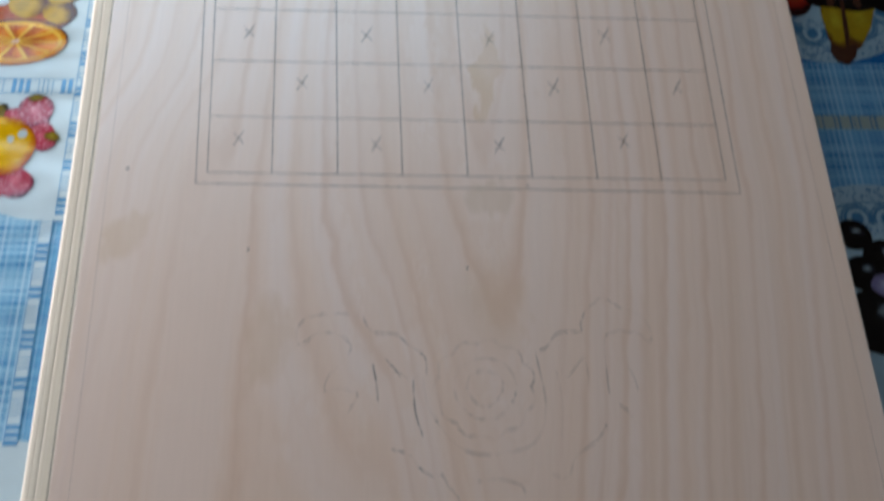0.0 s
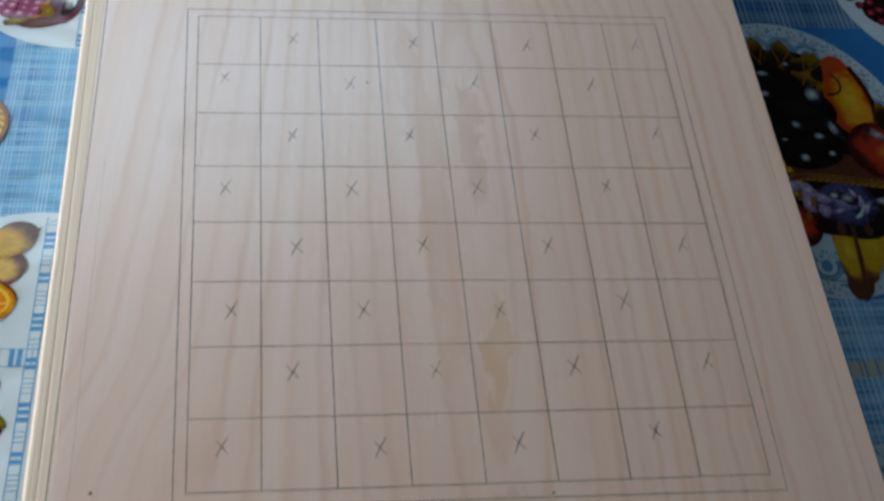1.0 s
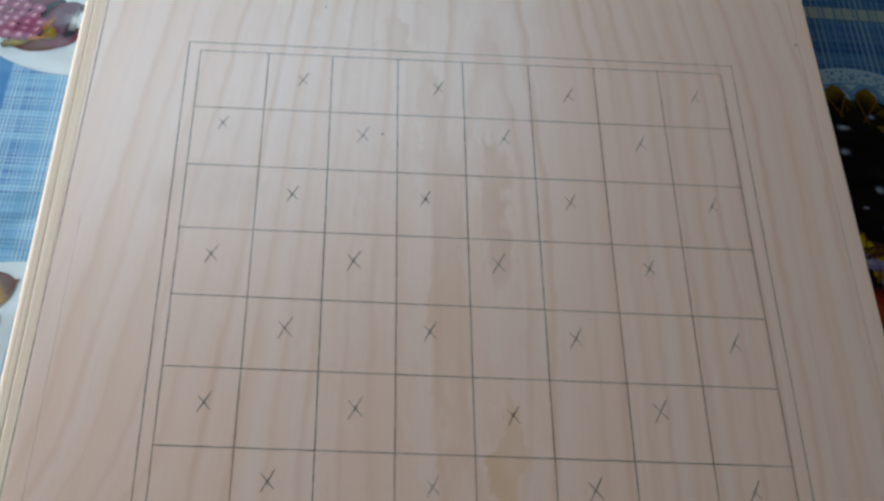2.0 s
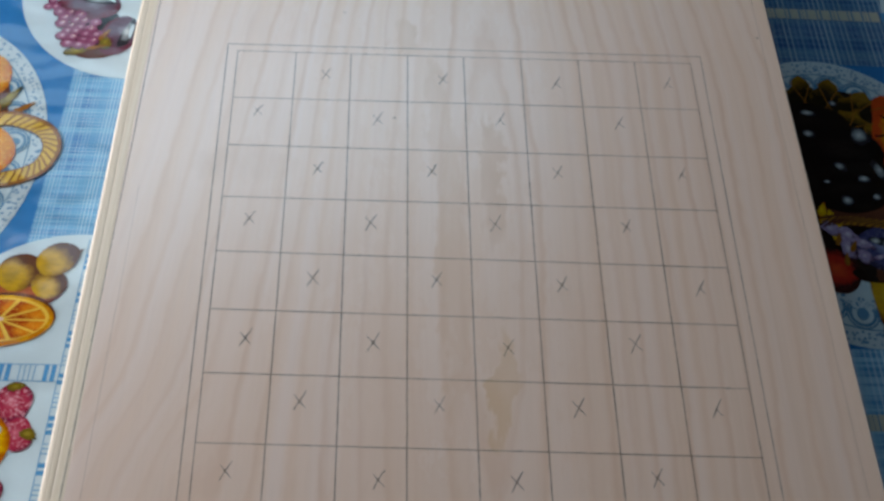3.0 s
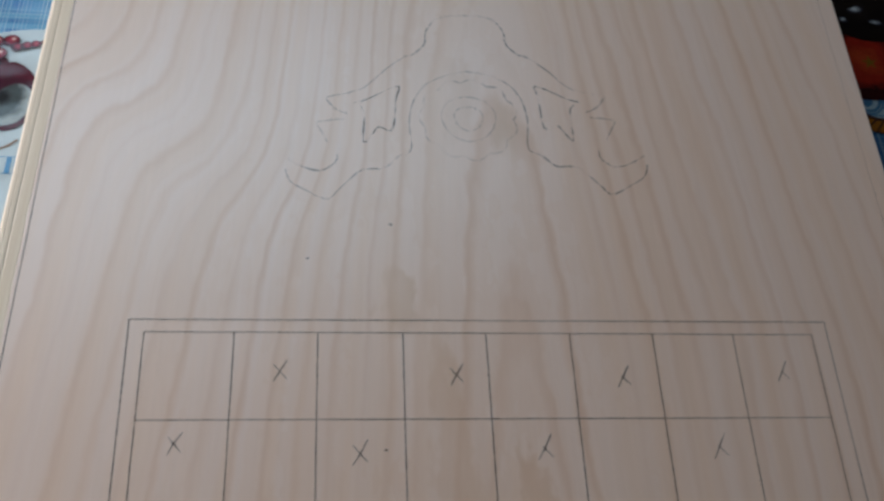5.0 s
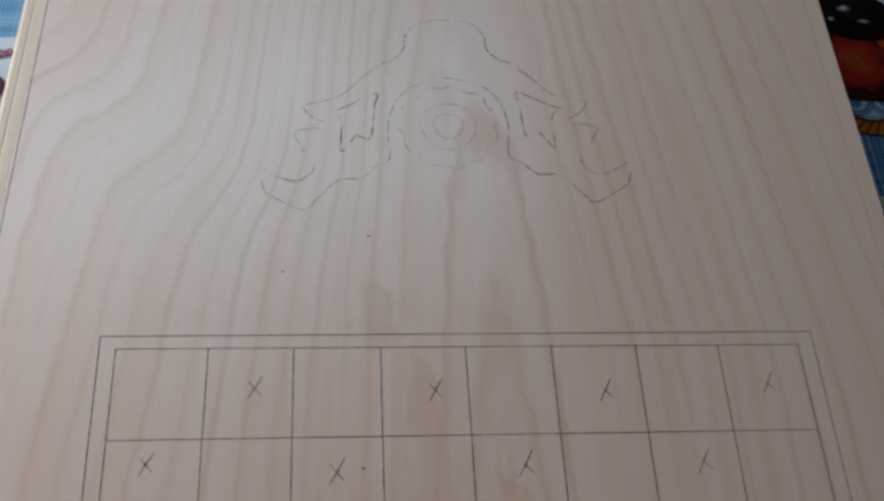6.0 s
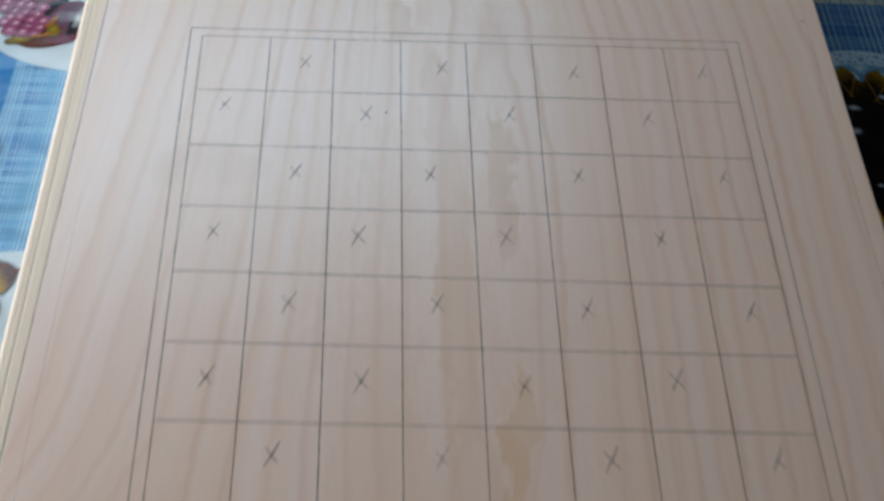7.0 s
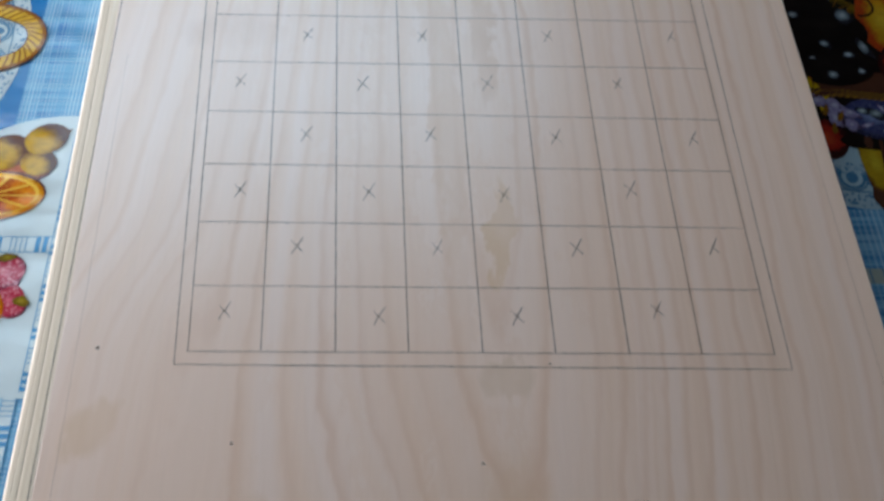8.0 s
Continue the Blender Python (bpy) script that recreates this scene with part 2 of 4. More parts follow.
def print_fruit(name, light, body, rim, speck=0.0, speck_colour=(0.9, 0.75, 0.7), at=(0.42, 0.6), grain=60.0, edge=0.40, fade=0.13):
    """A painted fruit: lit side, body and dark rim of the printed picture, with brushy mottling."""
    k = Nodes(name)
    u = k.coords("UV")
    x, y, _ = k.xyz(u)
    o = k.coords()
    dx, dy = k.math("SUBTRACT", x, 0.5 * at[0] + 0.25), k.math("SUBTRACT", y, 0.5 * at[1] + 0.25)
    d = k.math("SQRT", k.math("ADD", k.math("MULTIPLY", dx, dx), k.math("MULTIPLY", dy, dy)))
    d = k.math("ADD", d, k.math("MULTIPLY", k.math("SUBTRACT", k.noise(o, 55.0, 3.0), 0.5), 0.42))
    d = k.math("ADD", d, k.math("MULTIPLY", k.math("SUBTRACT", k.noise(o, 320.0, 3.0), 0.5), 0.16))
    c = k.ramp(d, (0.04, light), (0.22, body), (edge, body), (edge + fade, rim))
    brush = k.ramp(k.noise(k.stretch(o, 160.0, 420.0), 1.0, 3.0), (0.32, 0.62), (0.6, 1.0))
    c = k.mix(0.5, c, brush, "MULTIPLY")
    if speck:
        s = k.ramp(k.noise(k.coords(), grain * 8, 2.0), (0.52, 0.0), (0.66, 1.0))
        c = k.mix(k.math("MULTIPLY", s, speck), c, speck_colour)
    k.colour(c)
    return vinyl(k)


def plaster(name, colour):
    k = Nodes(name, 0.9, 0.2)
    n = k.noise(k.coords(), 3.0, 4.0)
    k.colour(k.mix(k.math("MULTIPLY", n, 0.3), colour, tuple(c * 0.8 for c in colour)))
    return k.m


WOOD, PINE, LEAD = board_wood(), pine(), graphite()
WALL = plaster("warm_plaster", (0.13, 0.10, 0.085))
CEIL = plaster("ceiling_paint", (0.26, 0.24, 0.22))
FLOORM = plaster("brown_floor", (0.14, 0.08, 0.05))
FRAME = plaster("white_paint", (0.8, 0.8, 0.78))
GLASS = Nodes("window_glass", 0.02, 0.5).colour((0.95, 0.97, 0.97)).m
GLASS.node_tree.nodes["Principled BSDF"].inputs["Transmission Weight"].default_value = 1.0
DARKWOOD = plaster("table_wood", (0.20, 0.12, 0.07))
SPOT = print_plain("dark_fleck", (0.10, 0.07, 0.05))

BLUE = print_plain("print_blue", (0.02, 0.165, 0.42), 0.5)
WHITE = print_plain("print_white", (0.44, 0.55, 0.61), 0.12)
CREAM = print_plain("print_cream", (0.42, 0.43, 0.36), 0.4)
TICK = print_plain("print_tick_blue", (0.07, 0.25, 0.48), 0.3)
LACE = print_plain("print_lace", (0.09, 0.22, 0.36), 0.6)
PLATE = print_plain("print_plate", (0.43, 0.54, 0.59), 0.35)
PLAID = print_plaid("print_plaid", (0.018, 0.13, 0.35), (0.10, 0.30, 0.50), (0.42, 0.57, 0.66))
PLAID2 = print_plaid("print_plaid_fine", (0.035, 0.19, 0.40), (0.20, 0.41, 0.58), (0.50, 0.64, 0.72), 0.6, 1.5)
PLAID3 = print_plaid("print_plaid_wide", (0.010, 0.065, 0.20), (0.05, 0.15, 0.28), (0.34, 0.46, 0.54), 0.55, 1.1)
LACEBAND = print_lace_band("print_lace_band", (0.40, 0.49, 0.54), (0.07, 0.18, 0.31))
LEMON = print_fruit("print_lemon", (0.34, 0.21, 0.003), (0.44, 0.26, 0.002), (0.085, 0.024, 0.004), at=(0.2, 0.2), edge=0.29, fade=0.28)
EMBER = print_fruit("print_red_orange", (0.42, 0.12, 0.02), (0.30, 0.055, 0.014), (0.10, 0.016, 0.012), 0.3, (0.45, 0.2, 0.03))
YELLOW = print_fruit("print_yellow", (0.66, 0.44, 0.01), (0.60, 0.35, 0.0), (0.36, 0.08, 0.0), at=(0.4, 0.55))
RIND = print_fruit("print_rind", (0.68, 0.40, 0.004), (0.66, 0.36, 0.002), (0.44, 0.15, 0.002))
PULP = print_fruit("print_pulp", (0.64, 0.24, 0.01), (0.58, 0.17, 0.006), (0.30, 0.035, 0.004), 0.5, (0.62, 0.34, 0.03), at=(1.4, 0.5), edge=0.34, fade=0.3)
BLUSH = print_plain("print_blush", (0.66, 0.46, 0.44), 0.2)
PITH = print_plain("print_pith", (0.70, 0.46, 0.06), 0.2)
BERRY = print_fruit("print_berry", (0.50, 0.11, 0.16), (0.33, 0.022, 0.055), (0.085, 0.006, 0.030), 0.6, (0.66, 0.36, 0.42))
GRAPE = print_fruit("print_grape", (0.46, 0.27, 0.36), (0.22, 0.055, 0.12), (0.08, 0.012, 0.04), at=(0.55, 0.62))
PLUM = print_fruit("print_plum", (0.17, 0.16, 0.20), (0.10, 0.055, 0.085), (0.11, 0.012, 0.028), at=(0.75, 0.7), edge=0.34)
BLOOM = print_fruit("print_bloom", (0.46, 0.49, 0.50), (0.19, 0.21, 0.225), (0.02, 0.018, 0.024), edge=0.26)
CURRANT = print_fruit("print_currant", (0.48, 0.10, 0.14), (0.21, 0.010, 0.032), (0.045, 0.003, 0.012), at=(0.6, 0.65), edge=0.32)
DARKPLUM = print_fruit("print_dark_plum", (0.085, 0.045, 0.065), (0.05, 0.014, 0.026), (0.075, 0.006, 0.016), at=(0.6, 0.4), edge=0.30)
BLOOMRIM = print_fruit("print_bloom_rim", (0.022, 0.024, 0.028), (0.060, 0.078, 0.084), (0.30, 0.36, 0.38), at=(0.15, 0.8), edge=0.40, fade=0.18)
BLACK = print_fruit("print_black_plum", (0.012, 0.008, 0.007), (0.004, 0.003, 0.003), (0.006, 0.003, 0.002))
MAUVE = print_fruit("print_mauve", (0.52, 0.46, 0.58), (0.26, 0.19, 0.32), (0.07, 0.03, 0.07), 0.25, (0.62, 0.58, 0.66))
INDIGO = print_fruit("print_indigo", (0.20, 0.22, 0.38), (0.045, 0.045, 0.13), (0.012, 0.008, 0.024), 0.12, (0.50, 0.54, 0.66))
PEACH = print_fruit("print_peach", (0.68, 0.38, 0.06), (0.58, 0.22, 0.015), (0.34, 0.05, 0.01), 0.5, (0.66, 0.44, 0.06), fade=0.25)
PEAR = print_fruit("print_pear", (0.62, 0.36, 0.02), (0.56, 0.25, 0.008), (0.46, 0.05, 0.006), at=(0.6, 0.35), edge=0.28)
RED = print_fruit("print_red", (0.52, 0.13, 0.03), (0.36, 0.030, 0.010), (0.05, 0.005, 0.004), at=(0.6, 0.5), edge=0.32)
CRIMSON = print_fruit("print_crimson", (0.50, 0.050, 0.014), (0.36, 0.018, 0.008), (0.04, 0.004, 0.004), at=(0.5, 0.6), edge=0.3)
BANANA = print_fruit("print_banana", (0.60, 0.38, 0.02), (0.50, 0.27, 0.01), (0.16, 0.05, 0.01), at=(0.5, 0.75))
STRAND = print_plain("print_rope", (0.60, 0.39, 0.04), 0.4)
EMBERROPE = print_plain("print_ember_rope", (0.42, 0.13, 0.015), 0.6)
GILT = print_plain("print_gilt_rope", (0.40, 0.19, 0.015), 0.7)
SHADE = print_plain("print_rope_shade", (0.26, 0.10, 0.01), 0.6)
INK = print_plain("print_ink", (0.008, 0.004, 0.003), 0.6)
BROWN = print_plain("print_brown", (0.10, 0.03, 0.015), 0.6)
LEAF = print_fruit("print_leaf", (0.28, 0.22, 0.02), (0.15, 0.11, 0.01), (0.03, 0.025, 0.008))
DLEAF = print_fruit("print_dark_leaf", (0.006, 0.004, 0.002), (0.010, 0.007, 0.002), (0.19, 0.095, 0.006), at=(0.5, 0.1), edge=0.42, fade=0.22)


# ---------------------------------------------------------------- mesh helpers
def linked(name, bm, material, parent=None, label=""):
    me = bpy.data.meshes.new(name)
    bm.to_mesh(me)
    bm.free()
    if material:
        me.materials.append(material)
    ob = new(name, me)
    if parent:
        ob.parent = parent
    if label:
        ob["label"] = label
    return ob


part = linked


def block(bm, x0, x1, y0, y1, z0, z1):
    v = [bm.verts.new((x, y, z)) for z in (z0, z1) for x, y in ((x0, y0), (x1, y0), (x1, y1), (x0, y1))]
    for f in ((3, 2, 1, 0), (4, 5, 6, 7), (0, 1, 5, 4), (1, 2, 6, 5), (2, 3, 7, 6), (3, 0, 4, 7)):
        bm.faces.new([v[i] for i in f])
    return v


def boxes(name, material, parent, *dims, bevel=0.0, label=""):
    bm = bmesh.new()
    for d in dims:
        block(bm, *d)
    if bevel:
        bmesh.ops.bevel(bm, geom=bm.edges[:], offset=bevel, segments=2, affect="EDGES")
    return part(name, bm, material, parent, label)


# ---------------------------------------------------------------- room
RX0, RX1, RY0, RY1, RH, TH = -1.38, 1.9, -2.0, 1.50, 2.85, 0.15
WY0, WY1, WZ0, WZ1 = -0.28, 1.24, 0.78, 1.76
NX0, NX1, NZ0, NZ1 = -1.33, 0.41, 2.02, 2.80
tagged(boxes("floor", FLOORM, None, (RX0 - TH, RX1 + TH, RY0 - TH, RY1 + TH, -0.1, 0.0)), "brown wooden floor of the room", "floor", kind="structure")
tagged(boxes("ceiling", CEIL, None, (RX0 - TH, RX1 + TH, RY0 - TH, RY1 + TH, RH, RH + 0.1)), "plain grey-beige painted ceiling", "ceiling", kind="structure")
tagged(boxes("wall_east", WALL, None, (RX1, RX1 + TH, RY0, RY1, 0, RH)), "plain brown plaster wall", "wall", kind="structure")
tagged(boxes("wall_north", WALL, None, (RX0, NX0, RY1, RY1 + TH, 0, RH), (NX1, RX1, RY1, RY1 + TH, 0, RH),
             (NX0, NX1, RY1, RY1 + TH, 0, NZ0), (NX0, NX1, RY1, RY1 + TH, NZ1, RH)), "brown plaster wall with a wide high window", "wall", kind="structure")
tagged(boxes("wall_south", WALL, None, (RX0, RX1, RY0 - TH, RY0, 0, RH)), "plain brown plaster wall", "wall", kind="structure")
tagged(boxes("wall_west", WALL, None, (RX0 - TH, RX0, RY0, WY0, 0, RH), (RX0 - TH, RX0, WY1, RY1, 0, RH),
             (RX0 - TH, RX0, WY0, WY1, 0, WZ0), (RX0 - TH, RX0, WY0, WY1, WZ1, RH)), "brown plaster wall with a window opening", "wall", kind="structure")
window = tagged(new("window_1"), "white-framed window with daylight behind it", "window", kind="structure")
boxes("window_frame", FRAME, window, (RX0 - 0.10, RX0 - 0.04, WY0, WY0 + 0.05, WZ0, WZ1), (RX0 - 0.10, RX0 - 0.04, WY1 - 0.05, WY1, WZ0, WZ1),
      (RX0 - 0.10, RX0 - 0.04, WY0 + 0.05, WY1 - 0.05, WZ0, WZ0 + 0.05), (RX0 - 0.10, RX0 - 0.04, WY0 + 0.05, WY1 - 0.05, WZ1 - 0.05, WZ1),
      (RX0 - 0.10, RX0 - 0.04, 0.455, 0.505, WZ0 + 0.05, WZ1 - 0.05))
boxes("window_sill", FRAME, window, (RX0 + 0.002, RX0 + 0.16, WY0 - 0.05, WY1 + 0.05, WZ0 - 0.04, WZ0 - 0.002))

high_window = tagged(new("window_2"), "wide high white-framed window", "window", kind="structure")
boxes("window_frame", FRAME, high_window, (NX0, NX0 + 0.04, RY1 + 0.05, RY1 + 0.10, NZ0, NZ1), (NX1 - 0.04, NX1, RY1 + 0.05, RY1 + 0.10, NZ0, NZ1),
      (NX0 + 0.04, NX1 - 0.04, RY1 + 0.05, RY1 + 0.10, NZ0, NZ0 + 0.04), (NX0 + 0.04, NX1 - 0.04, RY1 + 0.05, RY1 + 0.10, NZ1 - 0.04, NZ1))

for name, owner, dims in (("pane", window, (RX0 - 0.072, RX0 - 0.068, WY0 + 0.052, 0.453, WZ0 + 0.052, WZ1 - 0.052)),
                          ("pane", window, (RX0 - 0.072, RX0 - 0.068, 0.507, WY1 - 0.052, WZ0 + 0.052, WZ1 - 0.052)),
                          ("pane", high_window, (NX0 + 0.042, NX1 - 0.042, RY1 + 0.073, RY1 + 0.077, NZ0 + 0.042, NZ1 - 0.042))):
    boxes(name, GLASS, owner, dims).visible_shadow = False

# ---------------------------------------------------------------- table and cloth
TX0, TX1, TY0, TY1 = -0.62, 0.66, -0.80, 0.82
table = tagged(new("table"), "wooden table under a printed oilcloth", "table")
boxes("tabletop", DARKWOOD, table, (TX0, TX1, TY0, TY1, 0.712, 0.740), bevel=0.003)
for lx in (TX0 + 0.06, TX1 - 0.12):
    for ly in (TY0 + 0.06, TY1 - 0.12):
        boxes("leg", DARKWOOD, table, (lx, lx + 0.06, ly, ly + 0.06, 0.0, 0.7115), bevel=0.004)

SPREAD = 1.018    # the print is a little larger than drawn, about a spot beside the box
cloth = tagged(new("tablecloth"), "glossy blue oilcloth printed with fruit plates, lying on the table", "tablecloth")
cloth.matrix_world = Matrix.Translation((-0.05 * (1 - SPREAD), -0.25 * (1 - SPREAD), 0)) @ Matrix.Diagonal((SPREAD, SPREAD, 1, 1))


e = 0.004
boxes("sheet", BLUE, cloth, (TX0 - e, TX1 + e, TY0 - e, TY1 + e, 0.7405, CLOTH))
boxes("hanging_edge", BLUE, cloth, (TX0 - e - 0.0015, TX0 - e, TY0 - e, TY1 + e, 0.55, CLOTH - 0.0005))
boxes("hanging_edge", BLUE, cloth, (TX1 + e, TX1 + e + 0.0015, TY0 - e, TY1 + e, 0.55, CLOTH - 0.0005))
boxes("hanging_edge", BLUE, cloth, (TX0 - e, TX1 + e, TY0 - e - 0.0015, TY0 - e, 0.55, CLOTH - 0.0005))
boxes("hanging_edge", BLUE, cloth, (TX0 - e, TX1 + e, TY1 + e, TY1 + e + 0.0015, 0.55, CLOTH - 0.0005))
LIFT = 0.00012
counter = [0]


def printed(name, pts, material, level, centre=None):
    """A flat printed shape on the cloth, filled as a fan round its centre, with a 0..1 map over its extent."""
    counter[0] += 1
    z = CLOTH + LIFT * level + 0.0000015 * (counter[0] % 60)
    bm = bmesh.new()
    uv = bm.loops.layers.uv.new("UVMap")
    xs, ys = [p[0] for p in pts], [p[1] for p in pts]
    cx, cy = centre or ((min(xs) + max(xs)) / 2, (min(ys) + max(ys)) / 2)
    ring = [bm.verts.new((x, y, z)) for x, y in pts]
    mid = bm.verts.new((cx, cy, z))
    w, h = max(xs) - min(xs) or 1, max(ys) - min(ys) or 1
    for a, b in zip(ring, ring[1:] + ring[:1]):
        f = bm.faces.new((mid, a, b))
        for lp in f.loops:
            lp[uv].uv = ((lp.vert.co.x - min(xs)) / w, (lp.vert.co.y - min(ys)) / h)
    bmesh.ops.recalc_face_normals(bm, faces=bm.faces[:])
    if bm.faces[0].normal.z < 0:
        bmesh.ops.reverse_faces(bm, faces=bm.faces[:])
    return part(name, bm, material, cloth)


def oval(cx, cy, rx, ry, turn=0.0, n=28, wobble=0.0, seed=0):
    rnd = random.Random(seed or int((cx * 7919 + cy * 104729) * 1000))
    ph = [rnd.uniform(0, 6.28) for _ in range(3)]
    c, s = math.cos(radians(turn)), math.sin(radians(turn))
    out = []
    for i in range(n):
        a = 2 * math.pi * i / n
        k = 1 + wobble * (math.sin(2 * a + ph[0]) + 0.6 * math.sin(3 * a + ph[1]) + 0.4 * math.sin(5 * a + ph[2]))
        x, y = rx * k * math.cos(a), ry * k * math.sin(a)
        out.append((cx + c * x - s * y, cy + s * x + c * y))
    return out


def dot(name, cx, cy, rx, ry, material, level, turn=0.0, wobble=0.03, n=24):
    return printed(name, oval(cx, cy, rx, ry, turn, n, wobble), material, level, (cx, cy))


def oblong(name, x0, x1, y0, y1, material, level):
    return printed(name, [(x0, y0), (x1, y0), (x1, y1), (x0, y1)], material, level)


def annulus(name, cx, cy, r0, r1, a0, a1, material, level, n=14, squash=1.0):
    counter[0] += 1
    z = CLOTH + LIFT * level + 0.0000015 * (counter[0] % 60)
    bm = bmesh.new()
    rows = []
    for i in range(n + 1):
        a = radians(a0 + (a1 - a0) * i / n)
        rows.append([bm.verts.new((cx + r * math.cos(a), cy + squash * r * math.sin(a), z)) for r in (r0, r1)])
    for p, q in zip(rows, rows[1:]):
        bm.faces.new((p[0], p[1], q[1], q[0]))
    return part(name, bm, material, cloth)


def leaf(cx, cy, length, width, turn, material, level):
    pts = []
    for i in range(40):
        a = 2 * math.pi * i / 40
        x = math.cos(a) * length / 2
        y = math.sin(a) * width / 2 * (1 - 0.45 * math.cos(a)) * (1.18 if i % 4 == 0 else 0.86 if i % 4 == 2 else 1.0)
        t = radians(turn)
        pts.append((cx + math.cos(t) * x - math.sin(t) * y, cy + math.sin(t) * x + math.cos(t) * y))
    return printed("printed_leaf", pts, material, level, (cx, cy))


def highlight(cx, cy, rx, ry, turn, level):
    dot("printed_highlight", cx, cy, rx, ry, BLOOM, level, turn, 0.16, 16)


def bent(pts):
    """A smooth line through a few points."""
    out = []
    for i in range(len(pts) - 1):
        p0, p1, p2, p3 = pts[max(i - 1, 0)], pts[i], pts[i + 1], pts[min(i + 2, len(pts) - 1)]
        for q in range(6):
            t = q / 6
            out.append(tuple(0.5 * (2 * b + (c - a) * t + (2 * a - 5 * b + 4 * c - d) * t * t + (3 * b - a - 3 * c + d) * t ** 3)
                             for a, b, c, d in zip(p0, p1, p2, p3)))
    return out + [pts[-1]]


def band(name, path, half, material, level, shift=0.0):
    """A flat printed ribbon along a bent line."""
    counter[0] += 1
    z = CLOTH + LIFT * level + 0.0000015 * (counter[0] % 60)
    bm = bmesh.new()
    rows = []
    for i, (x, y) in enumerate(path):
        a, b = path[max(i - 1, 0)], path[min(i + 1, len(path) - 1)]
        l = math.hypot(b[0] - a[0], b[1] - a[1]) or 1
        nx, ny = -(b[1] - a[1]) / l, (b[0] - a[0]) / l
        rows.append([bm.verts.new((x + nx * (shift + d), y + ny * (shift + d), z)) for d in (half, -half)])
    for p, q in zip(rows, rows[1:]):
        bm.faces.new((p[1], q[1], q[0], p[0]))
    return part(name, bm, material, cloth)


def rope(points, width, level, step=0.0050, strand=None, shade=None, slant=0.26):
    """A twisted handle: a golden band with a dark outline, a shaded edge and many slanted dark furrows."""
    path = bent(points)
    band("printed_rope_edge", path, width * 0.57, BROWN, level)
    band("printed_rope", path, width * 0.50, strand or STRAND, level + 1)
    band("printed_rope_shade", path, width * 0.10, shade or SHADE, level + 2, width * 0.40)
    gap = 0.0
    for (x0, y0), (x1, y1) in zip(path, path[1:]):
        l = math.hypot(x1 - x0, y1 - y0)
        gap += l
        if gap >= step:
            gap = 0.0
            ux, uy = (x1 - x0) / l, (y1 - y0) / l
            pts = []
            for q in (-0.52, -0.3, 0.0, 0.3, 0.52):
                along = slant * math.sin(q * 2.6)
                pts.append((x0 + width * (along * ux - q * uy), y0 + width * (along * uy + q * ux)))
            band("printed_rope_furrow", pts, step * 0.16, SHADE if strand is None else BROWN, level + 3)


def oval_band(name, cx, cy, a, b, k0, k1, material, level):
    annulus(name, cx, cy, a * k0, a * k1, 0, 360, material, level, 72, b / a)


def plate(cx, cy, a, b):
    """Pale oval plate with a lace rim: eyelets, double scallops and a thin blue outline."""
    dot("printed_plate", cx, cy, a, b, PLATE, 2, 0, 0.0, 64)
    oval_band("printed_lace", cx, cy, a, b, 0.90, 0.985, LACEBAND, 3)
    oval_band("printed_lace", cx, cy, a, b, 0.70, 0.78, LACEBAND, 3)
    oval_band("printed_lace_line", cx, cy, a, b, 0.886, 0.894, LACE, 3)
    n = 24
    for i in range(n):
        t = 2 * math.pi * (i + 0.5) / n
        x, y = cx + 0.775 * a * math.cos(t), cy + 0.80 * b * math.sin(t)
        turn = math.degrees(math.atan2(math.sin(t) / b, math.cos(t) / a))
        for r, w in ((0.0130, 0.0014), (0.0108, 0.0024)):
            annulus("printed_lace_arc", x, y, r - w, r, turn - 125, turn + 125, LACE, 4)
        dot("printed_lace_eye", x, y, 0.0058, 0.0046, LACE, 4, turn, 0.05, 14)


def tick_band(x0, x1, y0, y1, along):
    """Pale divider with groups of blue bars across it."""
    oblong("printed_band", x0, x1, y0, y1, WHITE, 4)
    lo, hi = (x0, x1) if along == "x" else (y0, y1)
    s, i = lo, 0
    bars = (0.0032, 0.0032, 0.0032, 0.0006, 0.0006, 0.0006, 0.0006, 0.0032, 0.0032, 0.0006, 0.0006, 0.0006)
    gaps = (0.0018, 0.0018, 0.006, 0.0028, 0.0028, 0.0028, 0.006, 0.0018, 0.006, 0.0028, 0.0028, 0.006)
    while s + bars[i % 12] < hi:
        w = bars[i % 12]
        if along == "x":
            oblong("printed_bar", s, s + w, y0 + 0.0006, y1 - 0.0006, TICK, 5)
        else:
            oblong("printed_bar", x0 + 0.0006, x1 - 0.0006, s, s + w, TICK, 5)
        s += w + gaps[i % 12]
        i += 1
    for c in ((x0, x1, y0, y0 + 0.0006), (x0, x1, y1 - 0.0006, y1)) if along == "x" else ((x0, x0 + 0.0006, y0, y1), (x1 - 0.0006, x1, y0, y1)):
        oblong("printed_rule", *c, TICK, 5)


